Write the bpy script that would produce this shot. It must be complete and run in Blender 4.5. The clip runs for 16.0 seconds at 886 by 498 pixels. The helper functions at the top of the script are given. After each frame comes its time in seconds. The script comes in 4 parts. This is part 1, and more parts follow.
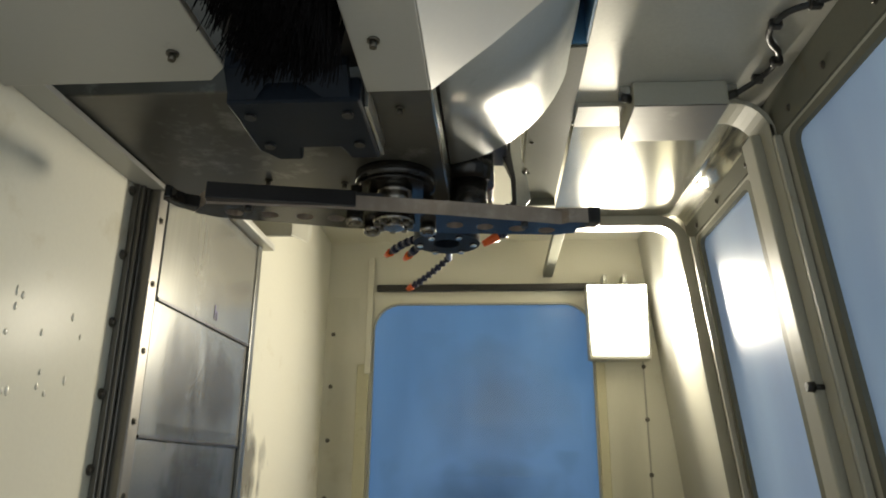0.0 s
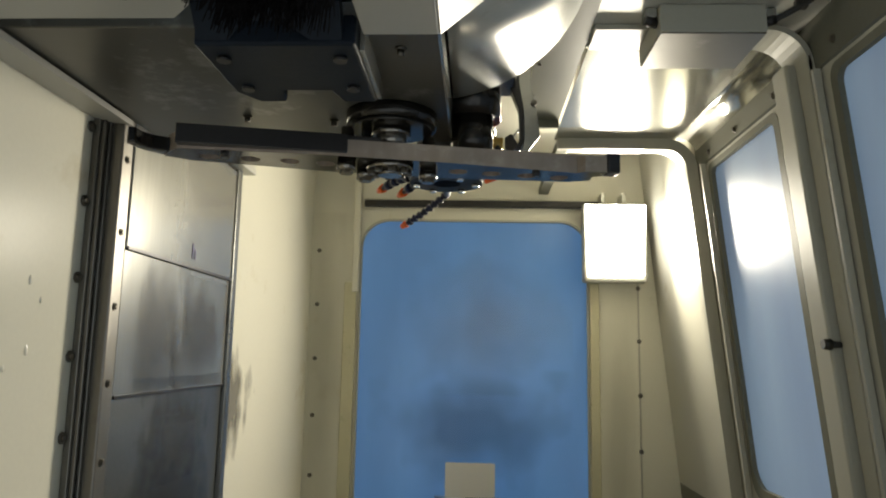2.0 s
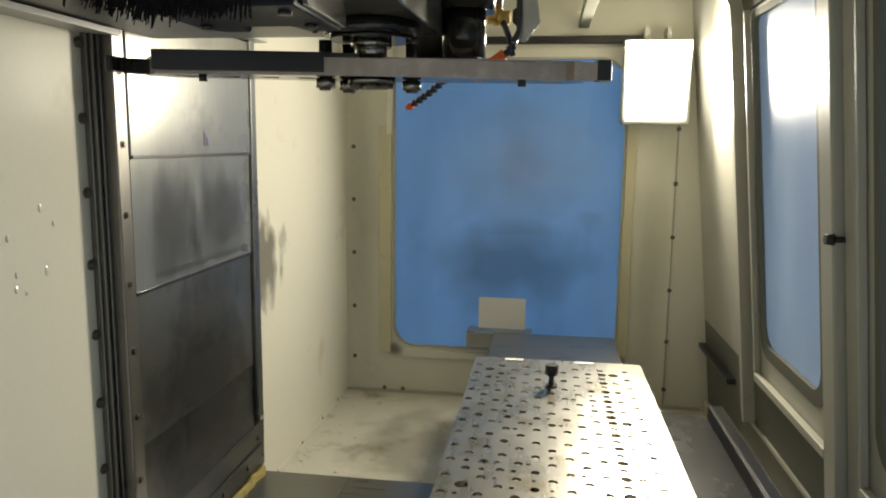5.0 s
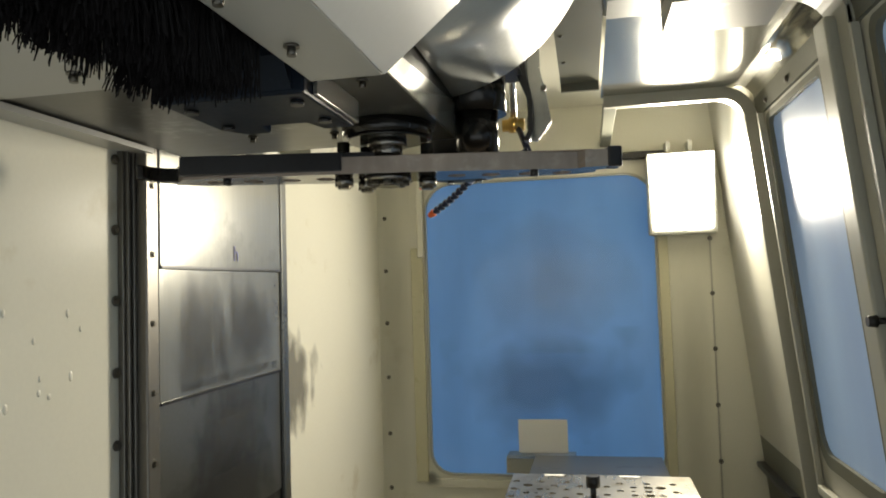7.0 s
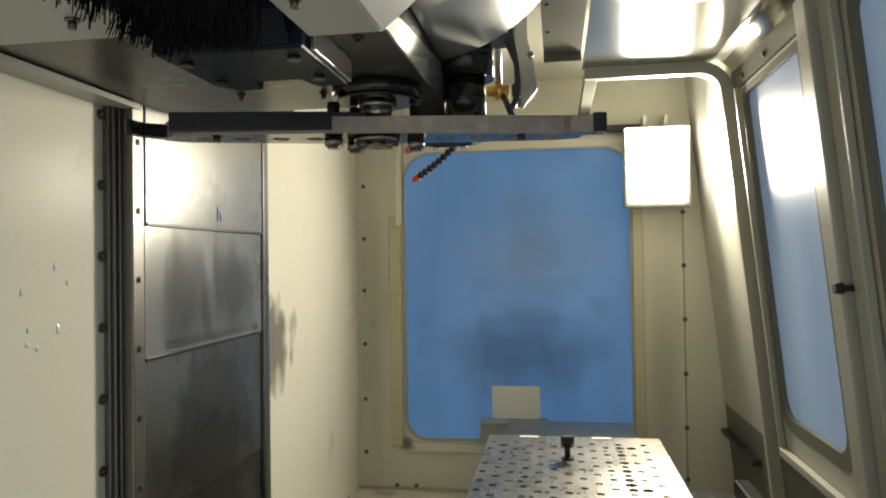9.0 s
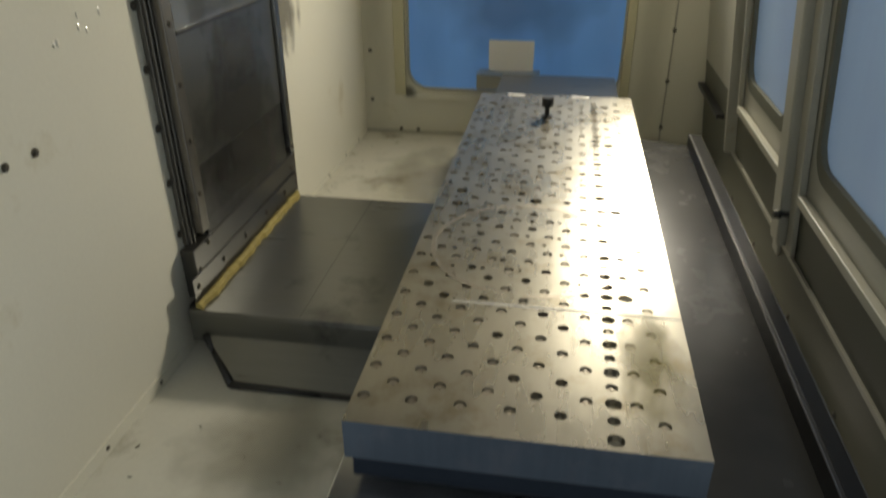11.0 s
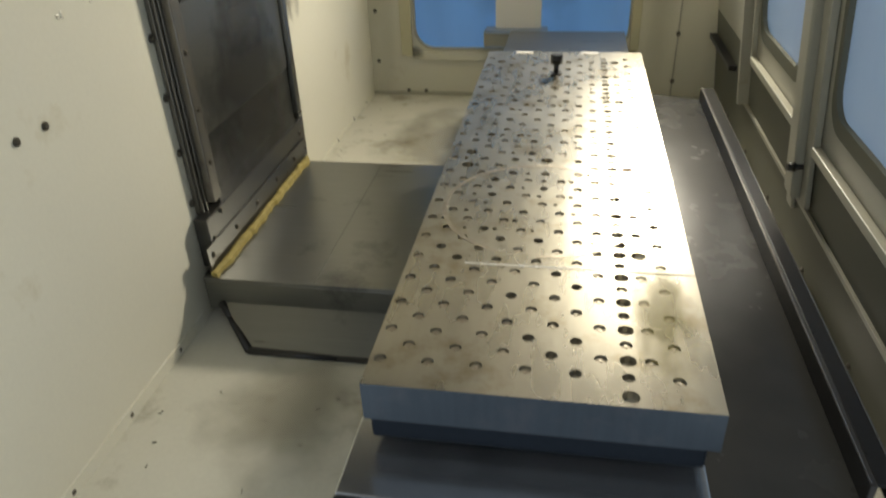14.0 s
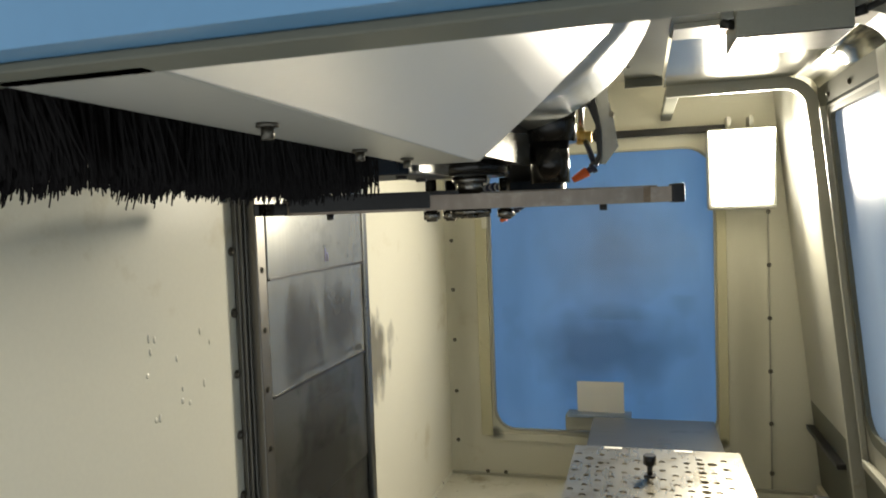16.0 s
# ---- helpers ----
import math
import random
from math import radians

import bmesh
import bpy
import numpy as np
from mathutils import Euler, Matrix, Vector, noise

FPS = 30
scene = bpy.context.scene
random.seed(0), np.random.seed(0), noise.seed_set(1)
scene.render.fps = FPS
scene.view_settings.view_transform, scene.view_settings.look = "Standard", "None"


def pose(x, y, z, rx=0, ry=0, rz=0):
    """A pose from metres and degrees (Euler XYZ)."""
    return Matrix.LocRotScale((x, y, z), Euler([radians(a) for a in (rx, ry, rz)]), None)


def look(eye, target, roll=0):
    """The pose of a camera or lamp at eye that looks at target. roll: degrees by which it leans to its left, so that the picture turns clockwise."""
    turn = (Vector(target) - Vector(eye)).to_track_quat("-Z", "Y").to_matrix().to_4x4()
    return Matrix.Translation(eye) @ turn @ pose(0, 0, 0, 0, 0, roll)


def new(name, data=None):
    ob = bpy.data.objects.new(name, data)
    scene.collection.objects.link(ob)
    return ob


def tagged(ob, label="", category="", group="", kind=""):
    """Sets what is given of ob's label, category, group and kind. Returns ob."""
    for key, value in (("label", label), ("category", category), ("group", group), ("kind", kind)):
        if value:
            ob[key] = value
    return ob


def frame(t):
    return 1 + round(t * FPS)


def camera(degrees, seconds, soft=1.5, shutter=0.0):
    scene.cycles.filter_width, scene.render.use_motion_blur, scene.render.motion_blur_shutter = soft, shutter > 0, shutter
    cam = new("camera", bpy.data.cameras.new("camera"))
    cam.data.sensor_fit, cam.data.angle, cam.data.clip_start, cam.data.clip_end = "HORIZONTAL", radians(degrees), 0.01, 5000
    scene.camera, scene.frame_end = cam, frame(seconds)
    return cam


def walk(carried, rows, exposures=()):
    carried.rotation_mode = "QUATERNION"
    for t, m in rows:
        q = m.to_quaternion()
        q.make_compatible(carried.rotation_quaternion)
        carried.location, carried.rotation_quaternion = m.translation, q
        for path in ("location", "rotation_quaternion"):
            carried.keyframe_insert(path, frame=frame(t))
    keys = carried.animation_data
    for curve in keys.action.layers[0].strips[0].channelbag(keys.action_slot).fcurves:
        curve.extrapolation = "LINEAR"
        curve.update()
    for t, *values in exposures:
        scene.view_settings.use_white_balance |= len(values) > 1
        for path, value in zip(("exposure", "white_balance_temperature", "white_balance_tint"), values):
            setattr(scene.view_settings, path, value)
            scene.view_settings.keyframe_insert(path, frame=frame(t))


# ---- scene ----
cam = camera(63.9, 16.0, 1.9, 0.3)

PATH = [
    (0, (-0.156, -0.507, 0.229), (-0.293, 1.395, 0.832), 0.6),
    (0.5, (-0.157, -0.507, 0.225), (-0.294, 1.396, 0.825), 0.8),
    (1, (-0.187, -0.478, 0.219), (-0.36, 1.427, 0.801), 1.6),
    (1.5, (-0.223, -0.405, 0.282), (-0.353, 1.535, 0.749), 3.3),
    (2, (-0.196, -0.41, 0.374), (-0.286, 1.566, 0.67), 1.1),
    (2.5, (-0.198, -0.391, 0.501), (-0.228, 1.607, 0.562), -1.5),
    (3, (-0.198, -0.393, 0.595), (-0.171, 1.599, 0.419), -2.1),
    (3.5, (-0.185, -0.402, 0.633), (-0.192, 1.573, 0.318), -0.8),
    (3.7, (-0.165, -0.412, 0.634), (-0.2, 1.556, 0.28), -0.4),
    (5.8, (-0.019, -0.425, 0.534), (-0.414, 1.532, 0.428), -0.0),
    (6, (-0.018, -0.418, 0.521), (-0.413, 1.543, 0.488), -0.8),
    (6.5, (-0.031, -0.403, 0.506), (-0.413, 1.559, 0.573), -1.8),
    (7, (-0.012, -0.415, 0.501), (-0.405, 1.543, 0.605), -1.8),
    (7.5, (-0.033, -0.402, 0.482), (-0.409, 1.56, 0.583), -1.6),
    (8, (-0.031, -0.394, 0.433), (-0.387, 1.571, 0.534), -1.4),
    (8.2, (-0.042, -0.389, 0.434), (-0.376, 1.581, 0.54), -1.3),
    (10.3, (0.006, -0.606, 0.598), (-0.327, 1.319, 0.171), -1.0),
    (10.5, (0.014, -0.621, 0.608), (-0.345, 1.27, 0.066), -1.0),
    (11, (0.018, -0.648, 0.603), (-0.279, 1.091, -0.338), -0.4),
    (11.5, (0.017, -0.654, 0.609), (-0.256, 0.915, -0.602), -1.1),
    (12, (0.02, -0.657, 0.609), (-0.254, 0.896, -0.62), -1.5),
    (12.5, (0.021, -0.66, 0.61), (-0.254, 0.89, -0.624), -1.7),
    (13, (0.019, -0.661, 0.602), (-0.255, 0.9, -0.617), -1.9),
    (13.5, (0.028, -0.659, 0.605), (-0.255, 0.92, -0.589), -2.3),
    (14, (0.017, -0.649, 0.605), (-0.305, 1.032, -0.429), -2.5),
    (14.5, (0.002, -0.619, 0.644), (-0.443, 1.21, -0.031), -2.8),
    (15, (-0.005, -0.594, 0.659), (-0.511, 1.31, 0.314), -2.5),
    (15.5, (-0.014, -0.587, 0.658), (-0.55, 1.334, 0.505), -2.1),
    (16, (-0.024, -0.578, 0.684), (-0.563, 1.345, 0.589), -2.1),
]
walk(cam, [(t, look(eye, target, roll)) for t, eye, target, roll in PATH],
     exposures=[(0, 0.1), (3.7, 0.0), (6, 0.2), (7, 0.12), (8.2, 0.1), (10.5, 0.05), (11, -0.2), (11.5, 0.04), (12, 0.2), (13.5, 0.27), (14, 0.28), (15, 0.18), (16, 0.2)])

# ---- world and light ----
world = bpy.data.worlds.new("world")
scene.world = world
world.use_nodes = True
world.node_tree.nodes["Background"].inputs[0].default_value = (0.72, 0.775, 0.795, 1)
world.node_tree.nodes["Background"].inputs[1].default_value = 0.95
scene.view_settings.exposure = 0.0

LAMP_WATTS = 25.0


# ---- materials ----
def material(name, color, rough=0.5, metal=0.0, vary=0.25, scale=6.0, stain=(), bump=0.05, stretch=(1, 1, 1), fine=120.0, spec=0.5):
    """A surface with grain and large-scale wear; stain = (colour, coverage 0..1, size)."""
    m = bpy.data.materials.new(name)
    m.use_nodes = True
    nt = m.node_tree
    n, l = nt.nodes, nt.links
    b = n["Principled BSDF"]
    b.inputs["Metallic"].default_value = metal
    b.inputs["Specular IOR Level"].default_value = spec
    tc = n.new("ShaderNodeTexCoord")
    mp = n.new("ShaderNodeMapping")
    mp.inputs["Scale"].default_value = stretch
    l.new(tc.outputs["Object"], mp.inputs[0])
    big = n.new("ShaderNodeTexNoise")
    big.inputs["Scale"].default_value, big.inputs["Detail"].default_value = scale, 6
    l.new(tc.outputs["Object"], big.inputs["Vector"])
    fin = n.new("ShaderNodeTexNoise")
    fin.inputs["Scale"].default_value, fin.inputs["Detail"].default_value = fine, 3
    l.new(mp.outputs[0], fin.inputs["Vector"])
    mix = n.new("ShaderNodeMix")
    mix.data_type = "RGBA"
    mix.inputs["A"].default_value = (*[c * (1 - vary) for c in color], 1)
    mix.inputs["B"].default_value = (*[min(1, c * (1 + vary)) for c in color], 1)
    add = n.new("ShaderNodeMath")
    add.operation = "MULTIPLY_ADD"
    add.inputs[1].default_value, add.inputs[2].default_value = 0.45, 0.0
    l.new(fin.outputs["Fac"], add.inputs[0])
    add2 = n.new("ShaderNodeMath")
    add2.operation = "MULTIPLY_ADD"
    add2.inputs[1].default_value = 0.55
    l.new(big.outputs["Fac"], add2.inputs[0])
    l.new(add.outputs[0], add2.inputs[2])
    l.new(add2.outputs[0], mix.inputs["Factor"])
    out = mix.outputs["Result"]
    if stain:
        sn = n.new("ShaderNodeTexNoise")
        sn.inputs["Scale"].default_value, sn.inputs["Detail"].default_value = stain[2], 8
        sn.inputs["Roughness"].default_value = 0.65
        l.new(tc.outputs["Object"], sn.inputs["Vector"])
        ramp = n.new("ShaderNodeMapRange")
        ramp.inputs["From Min"].default_value = 0.72 - 0.4 * stain[1]
        ramp.inputs["From Max"].default_value = 0.85 - 0.25 * stain[1]
        l.new(sn.outputs["Fac"], ramp.inputs["Value"])
        mx = n.new("ShaderNodeMix")
        mx.data_type = "RGBA"
        mx.inputs["B"].default_value = (*stain[0], 1)
        l.new(ramp.outputs[0], mx.inputs["Factor"])
        l.new(out, mx.inputs["A"])
        out = mx.outputs["Result"]
    l.new(out, b.inputs["Base Color"])
    rr = n.new("ShaderNodeMapRange")
    rr.inputs["To Min"].default_value, rr.inputs["To Max"].default_value = max(0.03, rough * 0.7), min(1, rough * 1.3)
    l.new(add2.outputs[0], rr.inputs["Value"])
    l.new(rr.outputs[0], b.inputs["Roughness"])
    if bump:
        bp = n.new("ShaderNodeBump")
        bp.inputs["Strength"].default_value, bp.inputs["Distance"].default_value = bump, 0.002
        l.new(add2.outputs[0], bp.inputs["Height"])
        l.new(bp.outputs[0], b.inputs["Normal"])
    return m


WALL = material("cream_paint", (0.645, 0.625, 0.525), 0.24, 0, 0.07, 2.5, ((0.50, 0.45, 0.32), 0.30, 4.0), 0.05, spec=0.012)
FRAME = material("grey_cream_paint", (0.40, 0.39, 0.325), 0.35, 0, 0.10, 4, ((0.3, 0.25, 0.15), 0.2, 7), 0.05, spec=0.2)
FLOOR = material("floor_paint", (0.56, 0.545, 0.465), 0.24, 0, 0.12, 3, ((0.25, 0.22, 0.15), 0.42, 5), 0.08)
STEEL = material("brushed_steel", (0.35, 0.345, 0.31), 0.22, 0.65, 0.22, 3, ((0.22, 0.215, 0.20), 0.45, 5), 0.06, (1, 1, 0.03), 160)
DARKSTEEL = material("oily_and_shaded_cover", (0.20, 0.20, 0.185), 0.30, 0.85, 0.25, 3, ((0.08, 0.08, 0.08), 0.3, 5), 0.05, (0.05, 1, 1), 140)
CEIL = material("dull_zinc_sheet", (0.56, 0.55, 0.49), 0.36, 0.35, 0.2, 4, ((0.22, 0.2, 0.15), 0.25, 5), 0.05)
POLISH = material("polished_sheet", (0.44, 0.435, 0.38), 0.15, 0.75, 0.14, 4, ((0.4, 0.38, 0.3), 0.2, 6), 0.04)
PLATE = material("ground_tool_steel", (0.385, 0.36, 0.30), 0.28, 0.85, 0.22, 7, ((0.24, 0.195, 0.11), 0.5, 9), 0.04, (1, 0.15, 1), 45)
# plate sides: shade and blue daylight put into the steel's colour
PLATESIDE = material("shaded_blue_lit_edge_steel", (0.06, 0.078, 0.10), 0.45, 0.6, 0.6, 5, ((0.09, 0.10, 0.12), 0.5, 14), 0.25, (1, 1, 0.06), 70)
BLACK = material("black_oxide", (0.025, 0.024, 0.024), 0.35, 0.3, 0.4, 20, (), 0.1)
ARM = material("worn_blackened_steel", (0.35, 0.285, 0.23), 0.36, 0.4, 0.45, 14, ((0.48, 0.41, 0.34), 0.45, 30), 0.2, (1, 1, 0.25), 60)
NAVY = material("dark_blue_casting", (0.013, 0.018, 0.026), 0.40, 0.0, 0.4, 12, (), 0.15, spec=0.08)
PLASTIC = material("navy_plastic", (0.015, 0.02, 0.05), 0.3, 0, 0.3, 30, (), 0)
ORANGE = material("orange_plastic", (0.8, 0.13, 0.02), 0.4, 0, 0.15, 30, (), 0)
BRASS = material("brass", (0.6, 0.4, 0.12), 0.3, 0.95, 0.2, 30, (), 0.05)
DULLSTEEL = material("oily_machined_steel", (0.26, 0.24, 0.21), 0.24, 0.9, 0.25, 30, (), 0.05)
CHROME = material("bright_steel", (0.6, 0.6, 0.58), 0.15, 1, 0.1, 30, (), 0)
COVER = material("warm_white_cover", (0.62, 0.60, 0.54), 0.3, 0.0, 0.06, 3, ((0.4, 0.36, 0.28), 0.12, 5), 0.03)
DRUM = material("grey_cover_sheet", (0.43, 0.44, 0.415), 0.25, 0.0, 0.1, 4, ((0.25, 0.24, 0.2), 0.2, 6), 0.03)
BRISTLE = material("black_bristle", (0.007, 0.006, 0.006), 0.28, 0, 0.4, 60, (), 0, spec=0.05)
RUBBER = material("black_rubber", (0.02, 0.02, 0.02), 0.5, 0, 0.3, 20, (), 0.1)
FOAM = material("yellow_foam", (0.30, 0.24, 0.07), 0.8, 0, 0.6, 30, (), 0.3)
CARD = material("white_card", (0.72, 0.70, 0.66), 0.5, 0, 0.04, 8, (), 0)
# the blue is daylight on plain sheet metal, put into the base colour
HEADER = material("blue_lit_sheet", (0.11, 0.25, 0.41), 0.35, 0.0, 0.1, 4, ((0.1, 0.13, 0.16), 0.15, 8), 0.03)
TRAY = material("dark_oily_sheet", (0.035, 0.035, 0.033), 0.26, 0.0, 0.35, 4, ((0.06, 0.057, 0.047), 0.2, 3), 0.0, fine=18.0, spec=0.12)
GRIMESHADE = material("grimy_shaded_paint", (0.15, 0.15, 0.12), 0.4, 0.0, 0.15, 3, ((0.14, 0.12, 0.07), 0.3, 5), 0.05, spec=0.04)
WAYSTEEL = material("clean_steel_cover", (0.48, 0.49, 0.51), 0.2, 0.9, 0.25, 3, ((0.16, 0.17, 0.18), 0.35, 3), 0.0, (0.05, 1, 1), 30)
BLACKSTEEL = material("blackened_and_shaded_cover", (0.09, 0.09, 0.085), 0.3, 0.8, 0.3, 4, ((0.2, 0.19, 0.17), 0.2, 6), 0.05, (1, 1, 0.05), 140)
OLIVE = material("yellowed_paint", (0.50, 0.47, 0.31), 0.4, 0, 0.15, 6, ((0.25, 0.22, 0.08), 0.35, 10), 0.05)
PANELGREY = material("grey_cover_paint", (0.37, 0.36, 0.32), 0.38, 0.0, 0.08, 4, ((0.22, 0.2, 0.16), 0.2, 8), 0.04)
PLUGSTEEL = material("oily_plug_steel", (0.36, 0.32, 0.26), 0.35, 0.85, 0.4, 60, (), 0.1)
CASING = material("dark_zinc_casing", (0.095, 0.092, 0.08), 0.34, 0.5, 0.35, 9, ((0.34, 0.34, 0.31), 0.34, 7), 0.1, (0.3, 1, 1), 60)
GUIDE = material("oily_guide_steel", (0.17, 0.16, 0.14), 0.34, 0.75, 0.3, 5, ((0.09, 0.085, 0.07), 0.35, 8), 0.06, (1, 1, 0.05), 120)
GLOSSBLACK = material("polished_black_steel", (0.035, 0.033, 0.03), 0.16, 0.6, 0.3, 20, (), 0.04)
CHANNEL = material("black_channel_paint", (0.012, 0.012, 0.012), 0.3, 0, 0.3, 12, (), 0, spec=0.12)
BOLT = material("dark_bolt", (0.12, 0.11, 0.09), 0.4, 0.8, 0.3, 40, (), 0)
INK = material("blue_ink", (0.05, 0.05, 0.2), 0.6, 0, 0.1, 40, (), 0)


def pane_material(name, color, gloss):
    """Frosted coloured window sheet: lets the daylight outside glow through, with a sheen."""
    m = bpy.data.materials.new(name)
    m.use_nodes = True
    nt = m.node_tree
    n, l = nt.nodes, nt.links
    n.remove(n["Principled BSDF"])
    tc = n.new("ShaderNodeTexCoord")
    mp = n.new("ShaderNodeMapping")
    mp.inputs["Scale"].default_value = (3, 3, 0.7)
    l.new(tc.outputs["Object"], mp.inputs[0])
    no = n.new("ShaderNodeTexNoise")
    no.inputs["Scale"].default_value, no.inputs["Detail"].default_value = 2.2, 4
    l.new(mp.outputs[0], no.inputs["Vector"])
    mix = n.new("ShaderNodeMix")
    mix.data_type = "RGBA"
    mix.inputs["A"].default_value = (*[c * 0.86 for c in color], 1)
    mix.inputs["B"].default_value = (*[min(1, c * 1.12) for c in color], 1)
    l.new(no.outputs["Fac"], mix.inputs["Factor"])
    tr = n.new("ShaderNodeBsdfTranslucent")
    l.new(mix.outputs["Result"], tr.inputs[0])
    df = n.new("ShaderNodeBsdfDiffuse")
    l.new(mix.outputs["Result"], df.inputs[0])
    a = n.new("ShaderNodeMixShader")
    a.inputs[0].default_value = 0.12
    l.new(tr.outputs[0], a.inputs[1]), l.new(df.outputs[0], a.inputs[2])
    gl = n.new("ShaderNodeBsdfGlossy")
    gl.inputs["Roughness"].default_value = gloss
    fr = n.new("ShaderNodeFresnel")
    fr.inputs[0].default_value = 1.5
    c = n.new("ShaderNodeMixShader")
    l.new(fr.outputs[0], c.inputs[0])
    l.new(a.outputs[0], c.inputs[1]), l.new(gl.outputs[0], c.inputs[2])
    l.new(c.outputs[0], n["Material Output"].inputs[0])
    return m


PANE = pane_material("blue_pane", (0.43, 0.645, 0.93), 0.16)
PANE_DOOR = pane_material("pale_blue_pane", (0.70, 0.80, 0.97), 0.32)


def glow_material(name, color, strength):
    m = bpy.data.materials.new(name)
    m.use_nodes = True
    b = m.node_tree.nodes["Principled BSDF"]
    b.inputs["Base Color"].default_value = (0.9, 0.9, 0.9, 1)
    b.inputs["Emission Color"].default_value = (*color, 1)
    b.inputs["Emission Strength"].default_value = strength
    return m


GLOW = glow_material("lamp_diffuser", (1.0, 0.96, 0.86), 14.0)


# ---- mesh helpers ----
def box(bm, x0, x1, y0, y1, z0, z1, bevel=0.0):
    vs = [bm.verts.new(p) for p in ((x0, y0, z0), (x1, y0, z0), (x1, y1, z0), (x0, y1, z0), (x0, y0, z1), (x1, y0, z1), (x1, y1, z1), (x0, y1, z1))]
    fs = [bm.faces.new([vs[i] for i in q]) for q in ((0, 3, 2, 1), (4, 5, 6, 7), (0, 1, 5, 4), (1, 2, 6, 5), (2, 3, 7, 6), (3, 0, 4, 7))]
    if bevel:
        es = list({e for f in fs for e in f.edges})
        bmesh.ops.bevel(bm, geom=es, offset=bevel, segments=2, affect="EDGES", profile=0.5)
    return bm


def boxes(*bs, bevel=0.0):
    bm = bmesh.new()
    for b in bs:
        box(bm, *b, bevel=bevel)
    return bm


def prism(pts, way, bevel=0.0, bm=None):
    """A slab: the polygon pts (3D, in one plane) pushed along the vector way."""
    bm = bm or bmesh.new()
    w = Vector(way)
    a = [bm.verts.new(p) for p in pts]
    b = [bm.verts.new(Vector(p) + w) for p in pts]
    n = len(a)
    fs = [bm.faces.new(a[::-1]), bm.faces.new(b)]
    for i in range(n):
        fs.append(bm.faces.new((a[i], a[(i + 1) % n], b[(i + 1) % n], b[i])))
    bmesh.ops.recalc_face_normals(bm, faces=fs)
    if bevel:
        bmesh.ops.bevel(bm, geom=list({e for f in fs for e in f.edges}), offset=bevel, segments=2, affect="EDGES", profile=0.5)
    return bm


def cyl(bm, p0, p1, r0, r1=None, seg=24):
    r1 = r0 if r1 is None else r1
    p0, p1 = Vector(p0), Vector(p1)
    q = (p1 - p0).to_track_quat("Z", "Y").to_matrix()
    ra, rb = [], []
    for i in range(seg):
        a = 2 * math.pi * i / seg
        d = q @ Vector((math.cos(a), math.sin(a), 0))
        ra.append(bm.verts.new(p0 + d * r0))
        rb.append(bm.verts.new(p1 + d * r1))
    bm.faces.new(ra[::-1]), bm.faces.new(rb)
    for i in range(seg):
        f = bm.faces.new((ra[i], ra[(i + 1) % seg], rb[(i + 1) % seg], rb[i]))
        f.smooth = True
    return bm


def cyls(*cs, seg=24):
    bm = bmesh.new()
    for c in cs:
        cyl(bm, *c, seg=seg)
    return bm


def rounded(u0, u1, v0, v1, r0, r1, seg=8):
    """Rounded rectangle, anticlockwise; r0 at the low corners, r1 at the high ones."""
    pts = []
    for cx, cy, r, a0 in ((u1 - r0, v0 + r0, r0, -90), (u1 - r1, v1 - r1, r1, 0), (u0 + r1, v1 - r1, r1, 90), (u0 + r0, v0 + r0, r0, 180)):
        for i in range(seg + 1):
            a = radians(a0 + 90 * i / seg)
            pts.append((cx + r * math.cos(a), cy + r * math.sin(a)))
    return pts


def ring_slab(outer, inner, to3, way, bm=None):
    """A slab between two closed outlines of equal count."""
    bm = bm or bmesh.new()
    w = Vector(way)
    rows = []
    for loop, off in ((outer, 0), (outer, 1), (inner, 1), (inner, 0)):
        rows.append([bm.verts.new(Vector(to3(*p)) + w * off) for p in loop])
    n = len(outer)
    fs = []
    for k in range(4):
        a, b = rows[k], rows[(k + 1) % 4]
        for i in range(n):
            fs.append(bm.faces.new((a[i], a[(i + 1) % n], b[(i + 1) % n], b[i])))
    bmesh.ops.recalc_face_normals(bm, faces=fs)
    return bm


def mesh_of(name, bm, mat):
    me = bpy.data.meshes.new(name)
    bm.to_mesh(me)
    bm.free()
    me.materials.append(mat)
    return me


def part(name, bm, mat, parent, label=""):
    ob = new(name, mesh_of(name, bm, mat))
    ob.parent = parent
    return tagged(ob, label) if label else ob


def thing(name, label, category, at=(0, 0, 0), group="", kind=""):
    e = new(name)
    e.location = at
    e.empty_display_size = 0.05
    return tagged(e, label, category, group, kind)


def solid(name, bm, mat, label, category="", kind="", group=""):
    return tagged(new(name, mesh_of(name, bm, mat)), label, category, group, kind)


def bolt_mesh():
    bm = bmesh.new()
    cyl(bm, (0, 0, 0), (0, 0, 0.0025), 0.009, 0.009, 12)
    cyl(bm, (0, 0, 0.0025), (0, 0, 0.006), 0.0068, 0.0045, 12)
    return mesh_of("bolt", bm, BOLT)


BOLT_MESH = bolt_mesh()


def bolt(parent, p, normal, scale=1.0):
    ob = new("bolt", BOLT_MESH)
    ob.parent = parent
    ob.matrix_local = Matrix.Translation(p) @ Vector(normal).to_track_quat("Z", "Y").to_matrix().to_4x4() @ Matrix.Scale(scale, 4)
    return ob


# ---- the setting: enclosure ----
FZ, LX, FY = -0.47, -0.865, 2.45
NY = -0.30


def right_x(z):
    """The door side leans inwards towards the top."""
    return 0.59 - 0.1 * z


